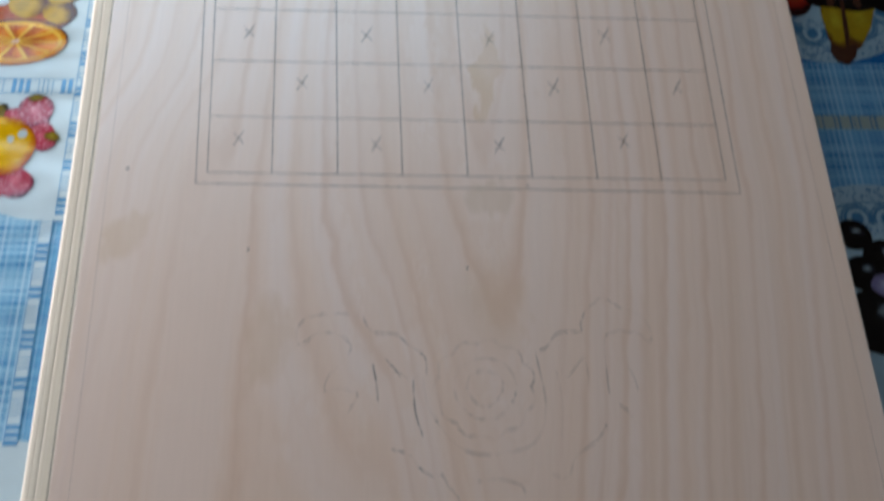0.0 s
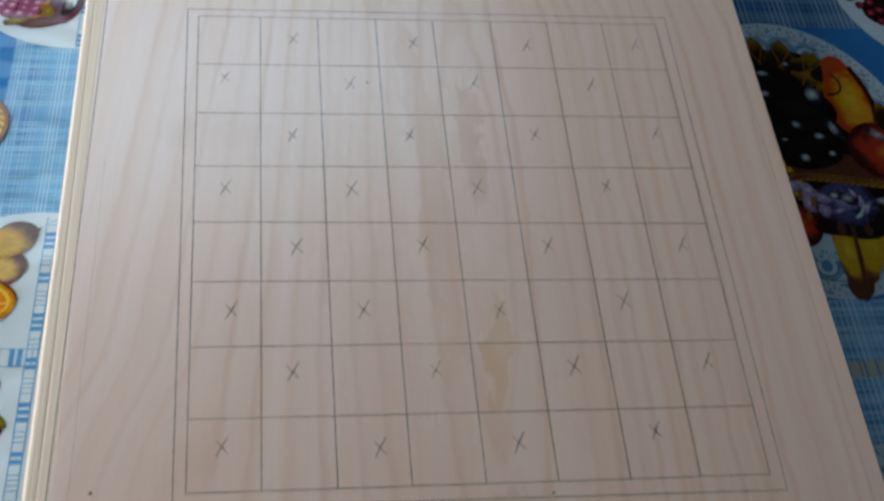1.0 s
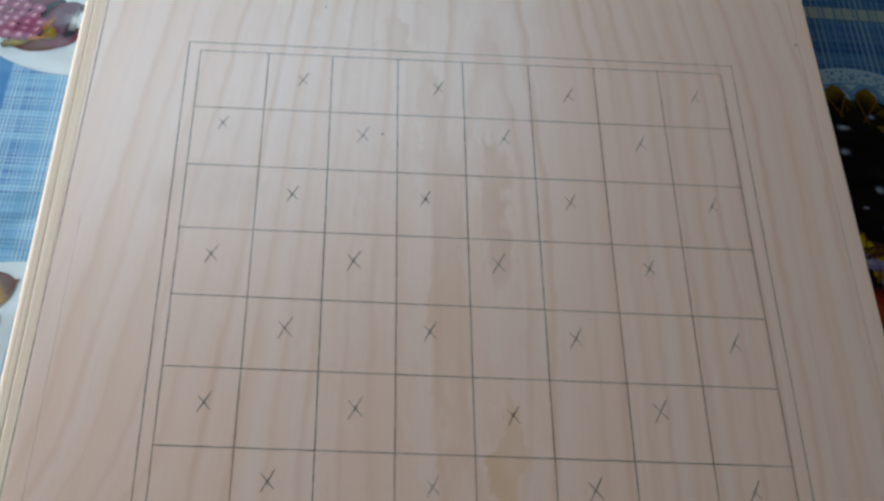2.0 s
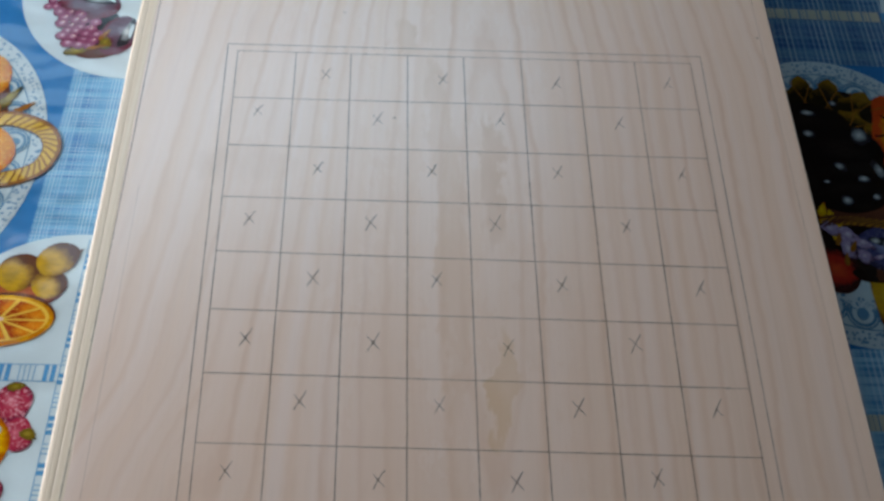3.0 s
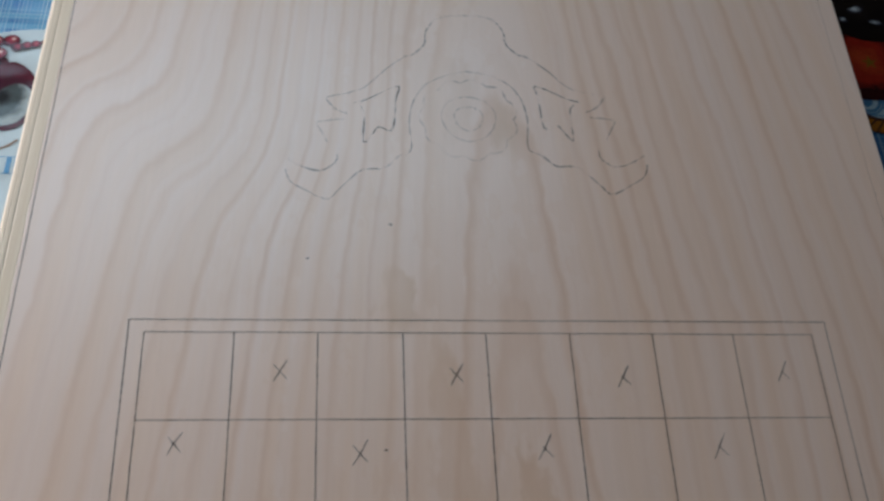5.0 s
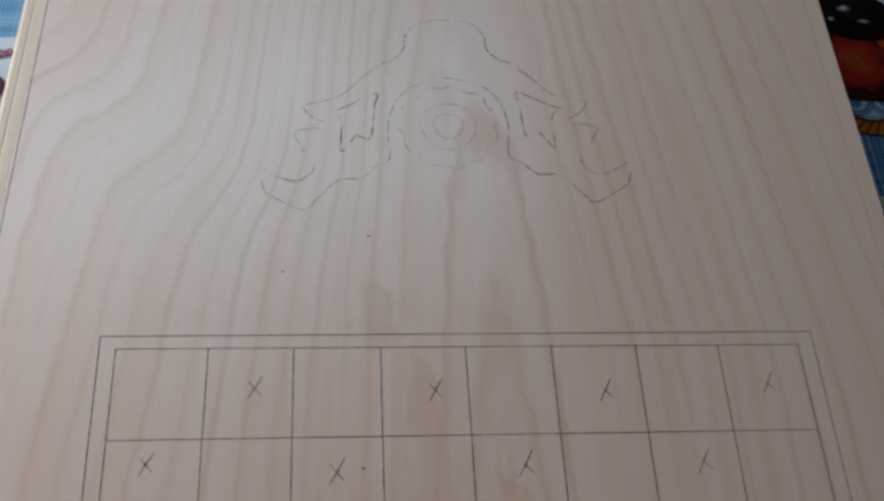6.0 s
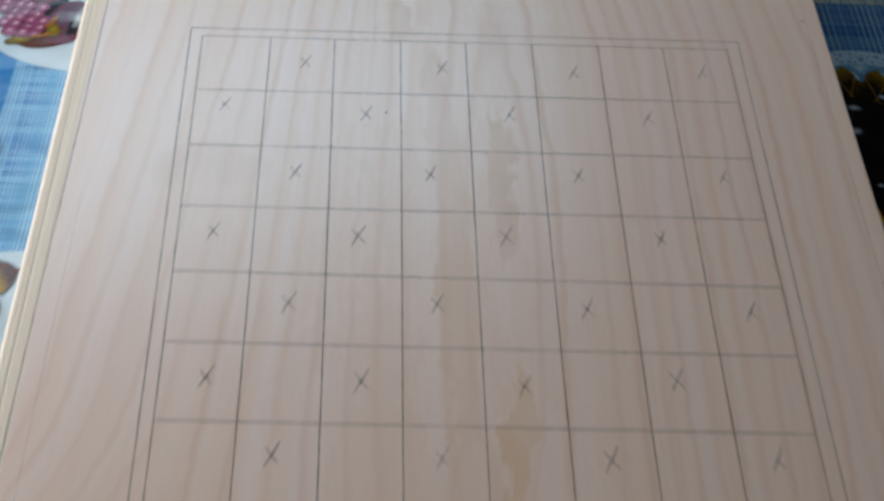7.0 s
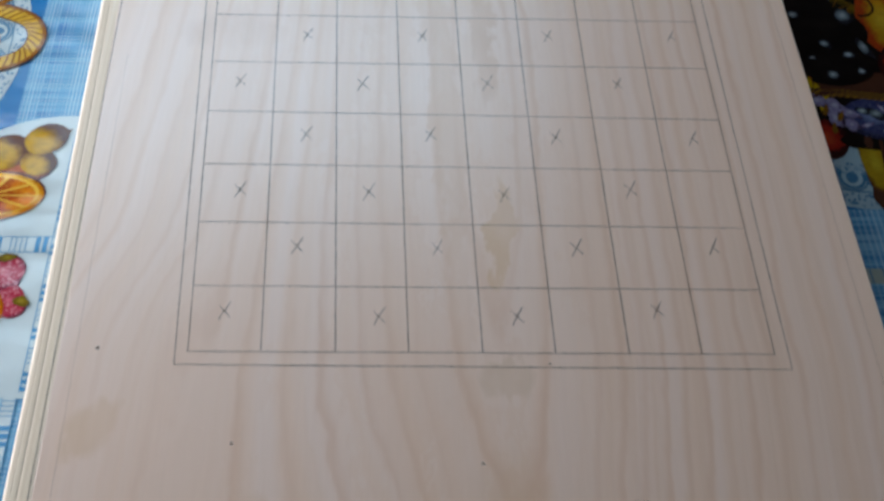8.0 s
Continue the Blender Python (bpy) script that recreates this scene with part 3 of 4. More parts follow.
# left of the box: ribbon, plates and round medallions cut by divider bands
oblong("printed_ribbon", -0.3285, -0.18, -0.80, 0.80, PLAID, 1)
for y0, y1 in ((-0.445 + 0.062, -0.064 - 0.062), (-0.82, -0.507)):
    oblong("printed_ribbon", -0.62, -0.2915, y0, y1, PLAID2, 2)
for cy in (0.119, -0.62):
    plate(-0.449, cy, 0.114, 0.142)
for cy in (0.317, -0.064, -0.445):
    dot("printed_medallion", -0.287, cy, 0.106, 0.113, WHITE, 3, 0, 0.0, 64)
    tick_band(-0.393, -0.18, cy - 0.0065, cy + 0.0065, "x")
tick_band(-0.2830, -0.2750, -0.172, 0.045, "y")
tick_band(-0.2920, -0.2830, -0.335, -0.176, "y")
tick_band(-0.2830, -0.2750, 0.206, 0.428, "y")

# lemons, orange slice
dot("printed_orange", -0.328, -0.001, 0.034, 0.016, EMBER, 6)
dot("printed_shadow", -0.3325, -0.0232, 0.0392, 0.0210, BROWN, 8, 3)
dot("printed_shadow", -0.312, 0.016, 0.014, 0.014, BROWN, 6)
dot("printed_lemon", -0.3285, 0.0150, 0.0165, 0.0155, LEMON, 7, 10)
dot("printed_lemon", -0.3025, 0.0270, 0.0165, 0.0135, LEMON, 8, 25)
dot("printed_lemon", -0.3045, 0.0060, 0.0135, 0.0120, LEMON, 7, -10)
printed("printed_lemon_tip", [(-0.295, 0.0325), (-0.285, 0.0365), (-0.290, 0.027)], BROWN, 7)
dot("printed_orange_slice", -0.3335, -0.0250, 0.0385, 0.0205, RIND, 9, 3, 0.0, 36)
dot("printed_orange_pith", -0.333, -0.0240, 0.0345, 0.0175, PITH, 10, 3, 0.0, 32)
for i in range(10):
    t0, t1 = radians(36 * i + 3), radians(36 * i + 33)
    mid = (t0 + t1) / 2
    pts = [(-0.333 + 0.0035 * math.cos(mid), -0.024 + 0.002 * math.sin(mid))]
    pts += [(-0.333 + 0.0322 * math.cos(t0 + (t1 - t0) * q / 5), -0.024 + 0.016 * math.sin(t0 + (t1 - t0) * q / 5)) for q in range(6)]
    printed("printed_orange_segment", pts, PULP, 11)
dot("printed_orange_core", -0.333, -0.024, 0.0030, 0.0016, BLUSH, 12, 0, 0.15)

# berries and a yellow plum
dot("printed_strawberry", -0.3085, -0.0865, 0.0135, 0.0145, BERRY, 7, 15, 0.07, 32)
leaf(-0.309, -0.0745, 0.013, 0.006, 10, LEAF, 9)
dot("printed_raspberry", -0.322, -0.0955, 0.0125, 0.0115, BERRY, 6, 15, 0.07, 32)
dot("printed_raspberry", -0.3015, -0.1085, 0.0105, 0.0135, BERRY, 7, 15, 0.07, 32)
leaf(-0.2935, -0.108, 0.008, 0.011, 70, LEAF, 9)
dot("printed_yellow_plum", -0.331, -0.117, 0.0265, 0.0255, YELLOW, 8)
dot("printed_highlight", -0.3150, -0.1065, 0.0034, 0.0036, PLATE, 10)
dot("printed_highlight", -0.3228, -0.1110, 0.0026, 0.0028, PLATE, 10)
dot("printed_raspberry", -0.314, -0.1465, 0.0125, 0.013, BERRY, 7, 15, 0.07, 32)
dot("printed_raspberry", -0.332, -0.152, 0.013, 0.012, BERRY, 6, 15, 0.07, 32)
leaf(-0.338, -0.088, 0.022, 0.015, 40, LEAF, 7)

# plums and grapes, below and above the divider
dot("printed_base", -0.314, 0.238, 0.024, 0.013, BROWN, 5, 5)
dot("printed_shadow", -0.322, 0.262, 0.022, 0.024, INK, 5)
dot("printed_plum", -0.331, 0.2875, 0.0275, 0.0195, PLUM, 6, -6)
highlight(-0.324, 0.293, 0.014, 0.0048, -12, 8)
dot("printed_highlight", -0.3135, 0.2955, 0.0062, 0.0022, WHITE, 9, -38, 0.1, 16)
dot("printed_plum", -0.2985, 0.252, 0.0165, 0.0235, PLUM, 7, -8)
highlight(-0.2915, 0.254, 0.0055, 0.016, -8, 8)
dot("printed_highlight", -0.2885, 0.2575, 0.0017, 0.009, WHITE, 9, -4, 0.1, 16)
leaf(-0.3106, 0.2520, 0.015, 0.0042, 60, SHADE, 10)
leaf(-0.3144, 0.2375, 0.018, 0.0036, 15, SHADE, 10)
leaf(-0.3085, 0.2430, 0.016, 0.010, 100, LEAF, 9)
leaf(-0.330, 0.2325, 0.024, 0.007, 15, LEAF, 8)
rndg = random.Random(5)
for j in range(6):
    for i in range(6):
        gx = -0.3545 + 0.0088 * i + 0.0042 * (j % 2) + 0.0022 * j + rndg.uniform(-0.0009, 0.0009)
        gy = 0.2765 - 0.0070 * j - 0.0014 * i + rndg.uniform(-0.0008, 0.0008)
        if gx < -0.3185 + 0.0008 * j and not (j == 0 and i > 2):
            gr = rndg.uniform(0.0050, 0.0063)
            dot("printed_grape", gx, gy, gr, gr * 0.92, GRAPE, 9 + (i + j) % 3, 0, 0.03, 14)
            if rndg.random() < 0.5:
                dot("printed_glint", gx + 0.0015, gy + 0.0016, 0.0012, 0.0008, BLUSH, 13, 20, 0.1, 8)
for gx, gy in ((-0.3630, 0.2900), (-0.3590, 0.2835), (-0.3655, 0.2830)):
    dot("printed_grape", gx, gy, 0.0043, 0.0040, GRAPE, 9)
dot("printed_plum", -0.3035, 0.371, 0.0220, 0.028, DARKPLUM, 7, 10)
dot("printed_bloom", -0.3000, 0.364, 0.0135, 0.0178, BLOOMRIM, 8, -15)
dot("printed_plum", -0.331, 0.342, 0.027, 0.0175, PLUM, 6, -8)
dot("printed_bloom", -0.324, 0.342, 0.015, 0.0095, BLOOMRIM, 8, -10)
dot("printed_shadow", -0.326, 0.392, 0.022, 0.018, DARKPLUM, 5)
annulus("printed_stem", -0.304, 0.345, 0.0158, 0.0170, 200, 330, SHADE, 9)
for j in range(5):
    for i in range(5):
        gx, gy = -0.352 + 0.0108 * i + 0.005 * (j % 2) + rndg.uniform(-0.001, 0.001), 0.4110 - 0.0092 * j + 0.0016 * i + rndg.uniform(-0.001, 0.001)
        if gx < -0.306 - 0.0034 * j:
            gr = rndg.uniform(0.0052, 0.0065)
            dot("printed_currant", gx, gy, gr, gr * 0.94, CURRANT, 9 + (i + j) % 3, 0, 0.03, 14)
            dot("printed_glint", gx + 0.0016, gy + 0.0016, 0.0015, 0.0012, BLUSH, 13, 20, 0.1, 8)
for i in range(7):
    dot("printed_currant", -0.304 + 0.0058 * i, 0.4125 + 0.0016 * i, 0.0042 - 0.0004 * i, 0.0040 - 0.0004 * i, CURRANT, 12)

# basket on the plate
dot("printed_shadow", -0.412, 0.165, 0.040, 0.060, BROWN, 5)
dot("printed_peach", -0.404, 0.200, 0.026, 0.028, PEACH, 6, -20)
leaf(-0.374, 0.178, 0.030, 0.008, 60, LEAF, 7)
leaf(-0.362, 0.167, 0.026, 0.006, 40, SHADE, 7)
leaf(-0.382, 0.164, 0.028, 0.009, 100, SHADE, 8)
leaf(-0.390, 0.168, 0.030, 0.010, 140, LEAF, 8)
dot("printed_apple", -0.388, 0.122, 0.030, 0.030, PEACH, 6)
leaf(-0.385, 0.151, 0.04, 0.018, 10, LEAF, 8)
rope([(-0.405, 0.150), (-0.372, 0.157), (-0.352, 0.153), (-0.336, 0.144), (-0.329, 0.129), (-0.333, 0.112), (-0.345, 0.102), (-0.365, 0.096), (-0.40, 0.093)], 0.0135, 9)
leaf(-0.372, 0.075, 0.03, 0.012, 75, LEAF, 6)
leaf(-0.384, 0.079, 0.03, 0.012, 110, LEAF, 6)

# right of the box: ribbons with a cream stripe, two plates and half a third
oblong("printed_ribbon", 0.18, 0.425, -0.148, -0.031, PLAID2, 1)
oblong("printed_ribbon", 0.18, 0.425, 0.250, 0.372, PLAID3, 1)
oblong("printed_ribbon", 0.18, 0.425, -0.56, -0.43, PLAID2, 1)
for y in (-0.0882, 0.3118):
    oblong("printed_stripe", 0.18, 0.395, y - 0.0062, y + 0.0062, CREAM, 2)
    x = 0.255
    while x < 0.39:
        oblong("printed_bar", x, x + 0.0005 + 0.0005 * (int(x * 1000) % 3), y - 0.0062, y + 0.0062, LACE, 3)
        x += 0.0036 + 0.003 * (int(x * 700) % 3)
    oblong("printed_bar", 0.397, 0.408, y - 0.006, y + 0.006, TICK, 3)
for cy in (0.111, -0.286, 0.512):
    plate(0.316, cy, 0.114, 0.142)
for cy in (0.312, -0.088):
    dot("printed_medallion", 0.505, cy, 0.106, 0.113, WHITE, 3, 0, 0.0, 64)
for i in range(9):
    dot("printed_currant", 0.416 + 0.0075 * (i % 5) + 0.003 * (i // 5), 0.290 - 0.010 * (i % 5) + 0.014 * (i // 5), 0.0052, 0.0049, CURRANT, 6)
dot("printed_plum", 0.452, 0.275, 0.028, 0.022, BLACK, 5)

dot("printed_ground", 0.325, 0.135, 0.062, 0.078, INK, 5, 0, 0.05, 40)
dot("printed_ground", 0.335, 0.060, 0.060, 0.030, INK, 5, 0, 0.05, 30)
for x, y, l, w, t in ((0.284, 0.214, 0.056, 0.026, 112), (0.302, 0.219, 0.058, 0.026, 92), (0.322, 0.216, 0.060, 0.028, 78), (0.342, 0.206, 0.060, 0.028, 58),
                      (0.335, 0.190, 0.06, 0.03, 40), (0.268, 0.195, 0.05, 0.028, 130), (0.350, 0.172, 0.05, 0.026, 70), (0.362, 0.212, 0.034, 0.018, 40)):
    y -= 0.013
    leaf(x, y, l, w * 1.25, t, DLEAF, 6)
    for fan in (-24, 24):
        c, d = math.cos(radians(t + fan)), math.sin(radians(t + fan))
        band("printed_leaf_vein", [(x - 0.1 * l * c, y - 0.1 * l * d), (x + 0.15 * l * c, y + 0.15 * l * d), (x + 0.40 * l * c, y + 0.40 * l * d)], 0.00045, SHADE, 7)
printed("printed_pear", bent([(0.372, 0.2155), (0.3625, 0.209), (0.359, 0.192), (0.3535, 0.170), (0.353, 0.150), (0.362, 0.131), (0.376, 0.1255), (0.391, 0.132),
                              (0.398, 0.150), (0.396, 0.172), (0.389, 0.194), (0.382, 0.211), (0.372, 0.2155)])[:-1], PEAR, 7, (0.375, 0.168))
band("printed_pear_blush", bent([(0.386, 0.203), (0.393, 0.182), (0.3965, 0.160), (0.394, 0.140)]), 0.0028, RED, 8)
annulus("printed_stem", 0.360, 0.182, 0.011, 0.0132, 250, 420, RED, 8)
dot("printed_black_plum", 0.300, 0.182, 0.034, 0.022, BLACK, 8)
dot("printed_black_plum", 0.324, 0.152, 0.034, 0.030, BLACK, 9, 10)
dot("printed_black_plum", 0.288, 0.135, 0.032, 0.032, BLACK, 8)
dot("printed_black_plum", 0.318, 0.112, 0.036, 0.022, BLACK, 9)
for x, y, rx, ry, t in ((0.301, 0.192, 0.0072, 0.0034, -20), (0.326, 0.204, 0.0052, 0.0026, -35), (0.298, 0.170, 0.0068, 0.0038, -10),
                        (0.318, 0.136, 0.0056, 0.0044, -25), (0.335, 0.1235, 0.0052, 0.0044, 5), (0.316, 0.1015, 0.0062, 0.0046, -10),
                        (0.342, 0.106, 0.0040, 0.0036, 30), (0.303, 0.120, 0.0042, 0.0018, 0)):
    highlight(x, y, rx, ry, t, 11)
highlight(0.342, 0.1685, 0.0075, 0.0105, 35, 11)
highlight(0.351, 0.1315, 0.0034, 0.015, 25, 11)
dot("printed_apple", 0.391, 0.109, 0.034, 0.030, RED, 8)
highlight(0.390, 0.126, 0.012, 0.004, -35, 9)
leaf(0.404, 0.145, 0.034, 0.02, 100, DLEAF, 9)
dot("printed_shadow", 0.345, 0.090, 0.058, 0.014, BROWN, 7, 0, 0.05)
rope([(0.290, 0.080), (0.312, 0.0835), (0.345, 0.080), (0.379, 0.076), (0.43, 0.074)], 0.0100, 9, 0.0042, GILT, BROWN, 0.95)
for x, y, rx, ry, t in ((0.296, 0.074, 0.010, 0.005, -30), (0.309, 0.068, 0.009, 0.0062, -25), (0.319, 0.061, 0.010, 0.004, -40), (0.306, 0.055, 0.006, 0.008, 30), (0.318, 0.049, 0.005, 0.008, 50)):
    dot("printed_grape_bloom", x, y, rx, ry, MAUVE, 10, t, 0.2)
for x, y, t in ((0.300, 0.064, 70), (0.311, 0.058, 60), (0.303, 0.046, 80)):
    leaf(x, y, 0.012, 0.004, t, SHADE, 11)
dot("printed_fig", 0.340, 0.056, 0.028, 0.021, INDIGO, 9)
dot("printed_fig", 0.382, 0.045, 0.028, 0.026, BLACK, 8)
highlight(0.3415, 0.0600, 0.0085, 0.0050, -25, 10)
annulus("printed_glint", 0.338, 0.0565, 0.0135, 0.0165, -70, 25, WHITE, 11)
annulus("printed_bloom", 0.338, 0.0565, 0.0105, 0.0135, -60, 20, BLOOM, 11)
for x, y, l, t in ((0.352, 0.058, 0.017, 70), (0.356, 0.052, 0.020, 55), (0.331, 0.049, 0.014, 20), (0.347, 0.066, 0.013, 120)):
    leaf(x, y, l, 0.0036, t, MAUVE, 12)
for x, y, l, t in ((0.293, 0.092, 0.016, 70), (0.299, 0.086, 0.013, 100), (0.303, 0.078, 0.013, 60), (0.292, 0.078, 0.014, 120), (0.300, 0.068, 0.013, 80)):
    leaf(x, y, l, 0.0062, t, YELLOW, 10)
highlight(0.331, 0.0635, 0.0075, 0.0028, -30, 10)
highlight(0.372, 0.058, 0.009, 0.0035, 15, 10)
dot("printed_tomato", 0.292, 0.036, 0.020, 0.020, CRIMSON, 6)
dot("printed_ground", 0.336, 0.034, 0.030, 0.010, INK, 6)
printed("printed_banana", [(0.317, 0.038), (0.339, 0.038), (0.336, -0.004), (0.331, -0.022), (0.321, -0.024), (0.317, -0.006), (0.316, 0.016)], BANANA, 7)
printed("printed_banana", [(0.339, 0.038), (0.368, 0.036), (0.357, 0.006), (0.343, -0.016), (0.331, -0.022), (0.336, 0.002)], BANANA, 7)
dot("printed_shadow", 0.340, 0.032, 0.030, 0.010, INK, 8, 0, 0.12)
printed("printed_banana_ridge", [(0.3355, 0.034), (0.3385, 0.034), (0.3365, 0.0), (0.332, -0.018), (0.3300, -0.018)], BROWN, 8)
printed("printed_banana_tip", [(0.318, -0.011), (0.327, -0.017), (0.341, -0.011), (0.337, -0.025), (0.329, -0.033), (0.320, -0.030), (0.316, -0.021)], BROWN, 8)
for x, y, t in ((0.327, 0.034, 85), (0.350, 0.033, 95)):
    leaf(x, y, 0.016, 0.006, t, BROWN, 8)

# third plate, above: rope handle, red apple, dark plum
dot("printed_ground", 0.322, 0.452, 0.056, 0.052, INK, 5, 0, 0.05, 40)
rope([(0.285, 0.392), (0.300, 0.379), (0.318, 0.376), (0.335, 0.383), (0.345, 0.400)], 0.0125, 9, 0.0046, EMBERROPE, BROWN)
dot("printed_apple", 0.312, 0.434, 0.038, 0.034, CRIMSON, 7)
for t in (20, 92, 164, 236, 308):
    leaf(0.316 + 0.003 * math.cos(radians(t)), 0.436 + 0.003 * math.sin(radians(t)), 0.007, 0.0022, t, SHADE, 8)
dot("printed_black_plum", 0.325, 0.482, 0.036, 0.025, BLACK, 8)
highlight(0.318, 0.489, 0.007, 0.004, 10, 10)
highlight(0.332, 0.477, 0.006, 0.003, -10, 10)
highlight(0.305, 0.478, 0.004, 0.003, -10, 10)
dot("printed_peach", 0.356, 0.462, 0.020, 0.018, PEAR, 7)
dot("printed_black_plum", 0.275, 0.470, 0.030, 0.030, BLACK, 6)

# second plate, nearer end: dark cherries and plums
for x, y, r in ((0.298, -0.187, 0.014), (0.318, -0.205, 0.016), (0.300, -0.218, 0.016), (0.305, -0.255, 0.028), (0.340, -0.24, 0.026), (0.33, -0.30, 0.03)):
    dot("printed_dark_cherry", x, y, r, r * 0.9, BLACK, 7)
    highlight(x + 0.2 * r, y + 0.2 * r, r * 0.4, r * 0.22, -20, 9)
dot("printed_grape", 0.314, -0.228, 0.012, 0.009, MAUVE, 8)

# ---------------------------------------------------------------- the box
Y0, Y1 = -0.475, 0.492
game_box = tagged(new("game_box"), "unfinished birch plywood game box with pencilled chessboard on oilcloth", "game box")


def joint(y):
    """Where the panel meets the edge moulding; the panel was cut a little askew."""
    return -0.2430 - 0.0060 * math.tanh(y / 0.2)


def rim(y):
    """The outer edge of the moulding."""
    return -0.2575 - 0.0048 * math.tanh(y / 0.2)


def panel():
    bm = bmesh.new()
    ys = [Y0 + (Y1 - Y0) * i / 12 for i in range(13)]
    low, high = TOP - 0.006, TOP
    rows = []
    for y in ys:
        a, b = joint(y) + 0.00004, 0.2522
        rows.append([bm.verts.new(p) for p in ((a, y, low), (a, y, high - 0.0001), (a + 0.0002, y, high), (b - 0.0008, y, high), (b, y, high - 0.0009), (b, y, low))])
    for p, q in zip(rows, rows[1:]):
        for i in range(6):
            j = (i + 1) % 6
            bm.faces.new((p[i], q[i], q[j], p[j]))
    bm.faces.new(rows[0])
    bm.faces.new(rows[-1][::-1])
    bmesh.ops.recalc_face_normals(bm, faces=bm.faces[:])
    return part("top_panel", bm, WOOD, game_box, "pale birch plywood panel with wavy grain")


def moulding():
    """Pine edging: flat inner fillet, groove, narrow bead, groove, rounded outer edge."""
    prof = [(0.0, -0.030), (0.0, -0.0001), (0.0004, 0.0), (0.0056, -0.0001), (0.0060, -0.00025), (0.0066, -0.00025), (0.0070, -0.0001), (0.0088, -0.0001),
            (0.0091, -0.0002), (0.0095, -0.0002), (0.0098, -0.0001), (0.0116, -0.0003), (0.0128, -0.0010), (0.0133, -0.0022), (0.0135, -0.0042), (0.0135, -0.030)]
    bm = bmesh.new()
    rows = []
    for i in range(25):
        y = Y0 + (Y1 - Y0) * i / 24
        wob = 0.00025 * math.sin(9 * y + 1) + 0.0002 * math.sin(23 * y)
        wide = (joint(y) - rim(y)) / 0.0135
        rows.append([bm.verts.new((joint(y) - w * wide + (wob if w > 0.003 else 0), y, TOP + z)) for w, z in prof])
    n = len(prof)
    for p, q in zip(rows, rows[1:]):
        for i in range(n):
            j = (i + 1) % n
            bm.faces.new((p[i], p[j], q[j], q[i]))
    bm.faces.new(rows[0])
    bm.faces.new(rows[-1][::-1])
    bmesh.ops.recalc_face_normals(bm, faces=bm.faces[:])
    return part("edge_moulding", bm, PINE, game_box, "raw pine edge moulding with shallow grooves")


def side(name, corners, material, z0, z1):
    bm = bmesh.new()
    lo = [bm.verts.new((x, y, z0)) for x, y in corners]
    hi = [bm.verts.new((x, y, z1)) for x, y in corners]
    bm.faces.new(lo[::-1])
    bm.faces.new(hi)
    for i in range(4):
        j = (i + 1) % 4
        bm.faces.new((lo[i], lo[j], hi[j], hi[i]))
    bmesh.ops.recalc_face_normals(bm, faces=bm.faces[:])
    return part(name, bm, material, game_box)


panel()
moulding()
zb, zt = CLOTH + 0.0035, TOP - 0.0062
side("side_wall", [(0.239, Y0), (0.251, Y0), (0.251, Y1), (0.239, Y1)], PINE, zb, zt)
side("side_wall", [(joint(Y0) + 0.001, Y0), (joint(Y0) + 0.012, Y0), (joint(Y1) + 0.012, Y1), (joint(Y1) + 0.001, Y1)], PINE, zb, zt)
side("side_wall", [(rim(Y0) + 0.0006, Y0), (joint(Y0) + 0.0008, Y0), (joint(Y1) + 0.0008, Y1), (rim(Y1) + 0.0006, Y1)], PINE, zb, TOP - 0.0302)
side("end_wall", [(joint(Y0) + 0.0122, Y0), (0.2388, Y0), (0.2388, Y0 + 0.012), (joint(Y0) + 0.0122, Y0 + 0.012)], PINE, zb, zt)
side("end_wall", [(joint(Y1) + 0.0122, Y1 - 0.012), (0.2388, Y1 - 0.012), (0.2388, Y1), (joint(Y1) + 0.0122, Y1)], PINE, zb, zt)
side("bottom_panel", [(joint(Y0) + 0.0124, Y0 + 0.0122), (0.2386, Y0 + 0.0122), (0.2386, Y1 - 0.0122), (joint(Y1) + 0.0124, Y1 - 0.0122)], WOOD, zb, zb + 0.004)


# ---------------------------------------------------------------- pencil drawing on the panel
def stroke(bm, pts, width, lift=0.00012, taper=True):
    n = len(pts)
    rows = []
    for i, (x, y) in enumerate(pts):
        a, b = pts[max(i - 1, 0)], pts[min(i + 1, n - 1)]
        dx, dy = b[0] - a[0], b[1] - a[1]
        l = math.hypot(dx, dy) or 1
        w = width / 2 * (0.55 if taper and i in (0, n - 1) else 1.0)
        rows.append((bm.verts.new((x - dy / l * w, y + dx / l * w, TOP + lift)), bm.verts.new((x + dy / l * w, y - dx / l * w, TOP + lift))))
    for p, q in zip(rows, rows[1:]):
        bm.faces.new((p[1], q[1], q[0], p[0]))


rnd = random.Random(11)


def ruled(name, a, b, width):
    """A ruled pencil line of slightly uneven width."""
    bm = bmesh.new()
    n = 40
    pts = [(a[0] + (b[0] - a[0]) * i / n, a[1] + (b[1] - a[1]) * i / n) for i in range(n + 1)]
    pts = [(x + rnd.uniform(-1, 1) * 0.00006, y + rnd.uniform(-1, 1) * 0.00006) for x, y in pts]
    stroke(bm, pts, width, 0.0001 + 0.00001 * rnd.random(), False)
    return part(name, bm, LEAD, top)


top = next(o for o in game_box.children if o.name.startswith("top_panel"))


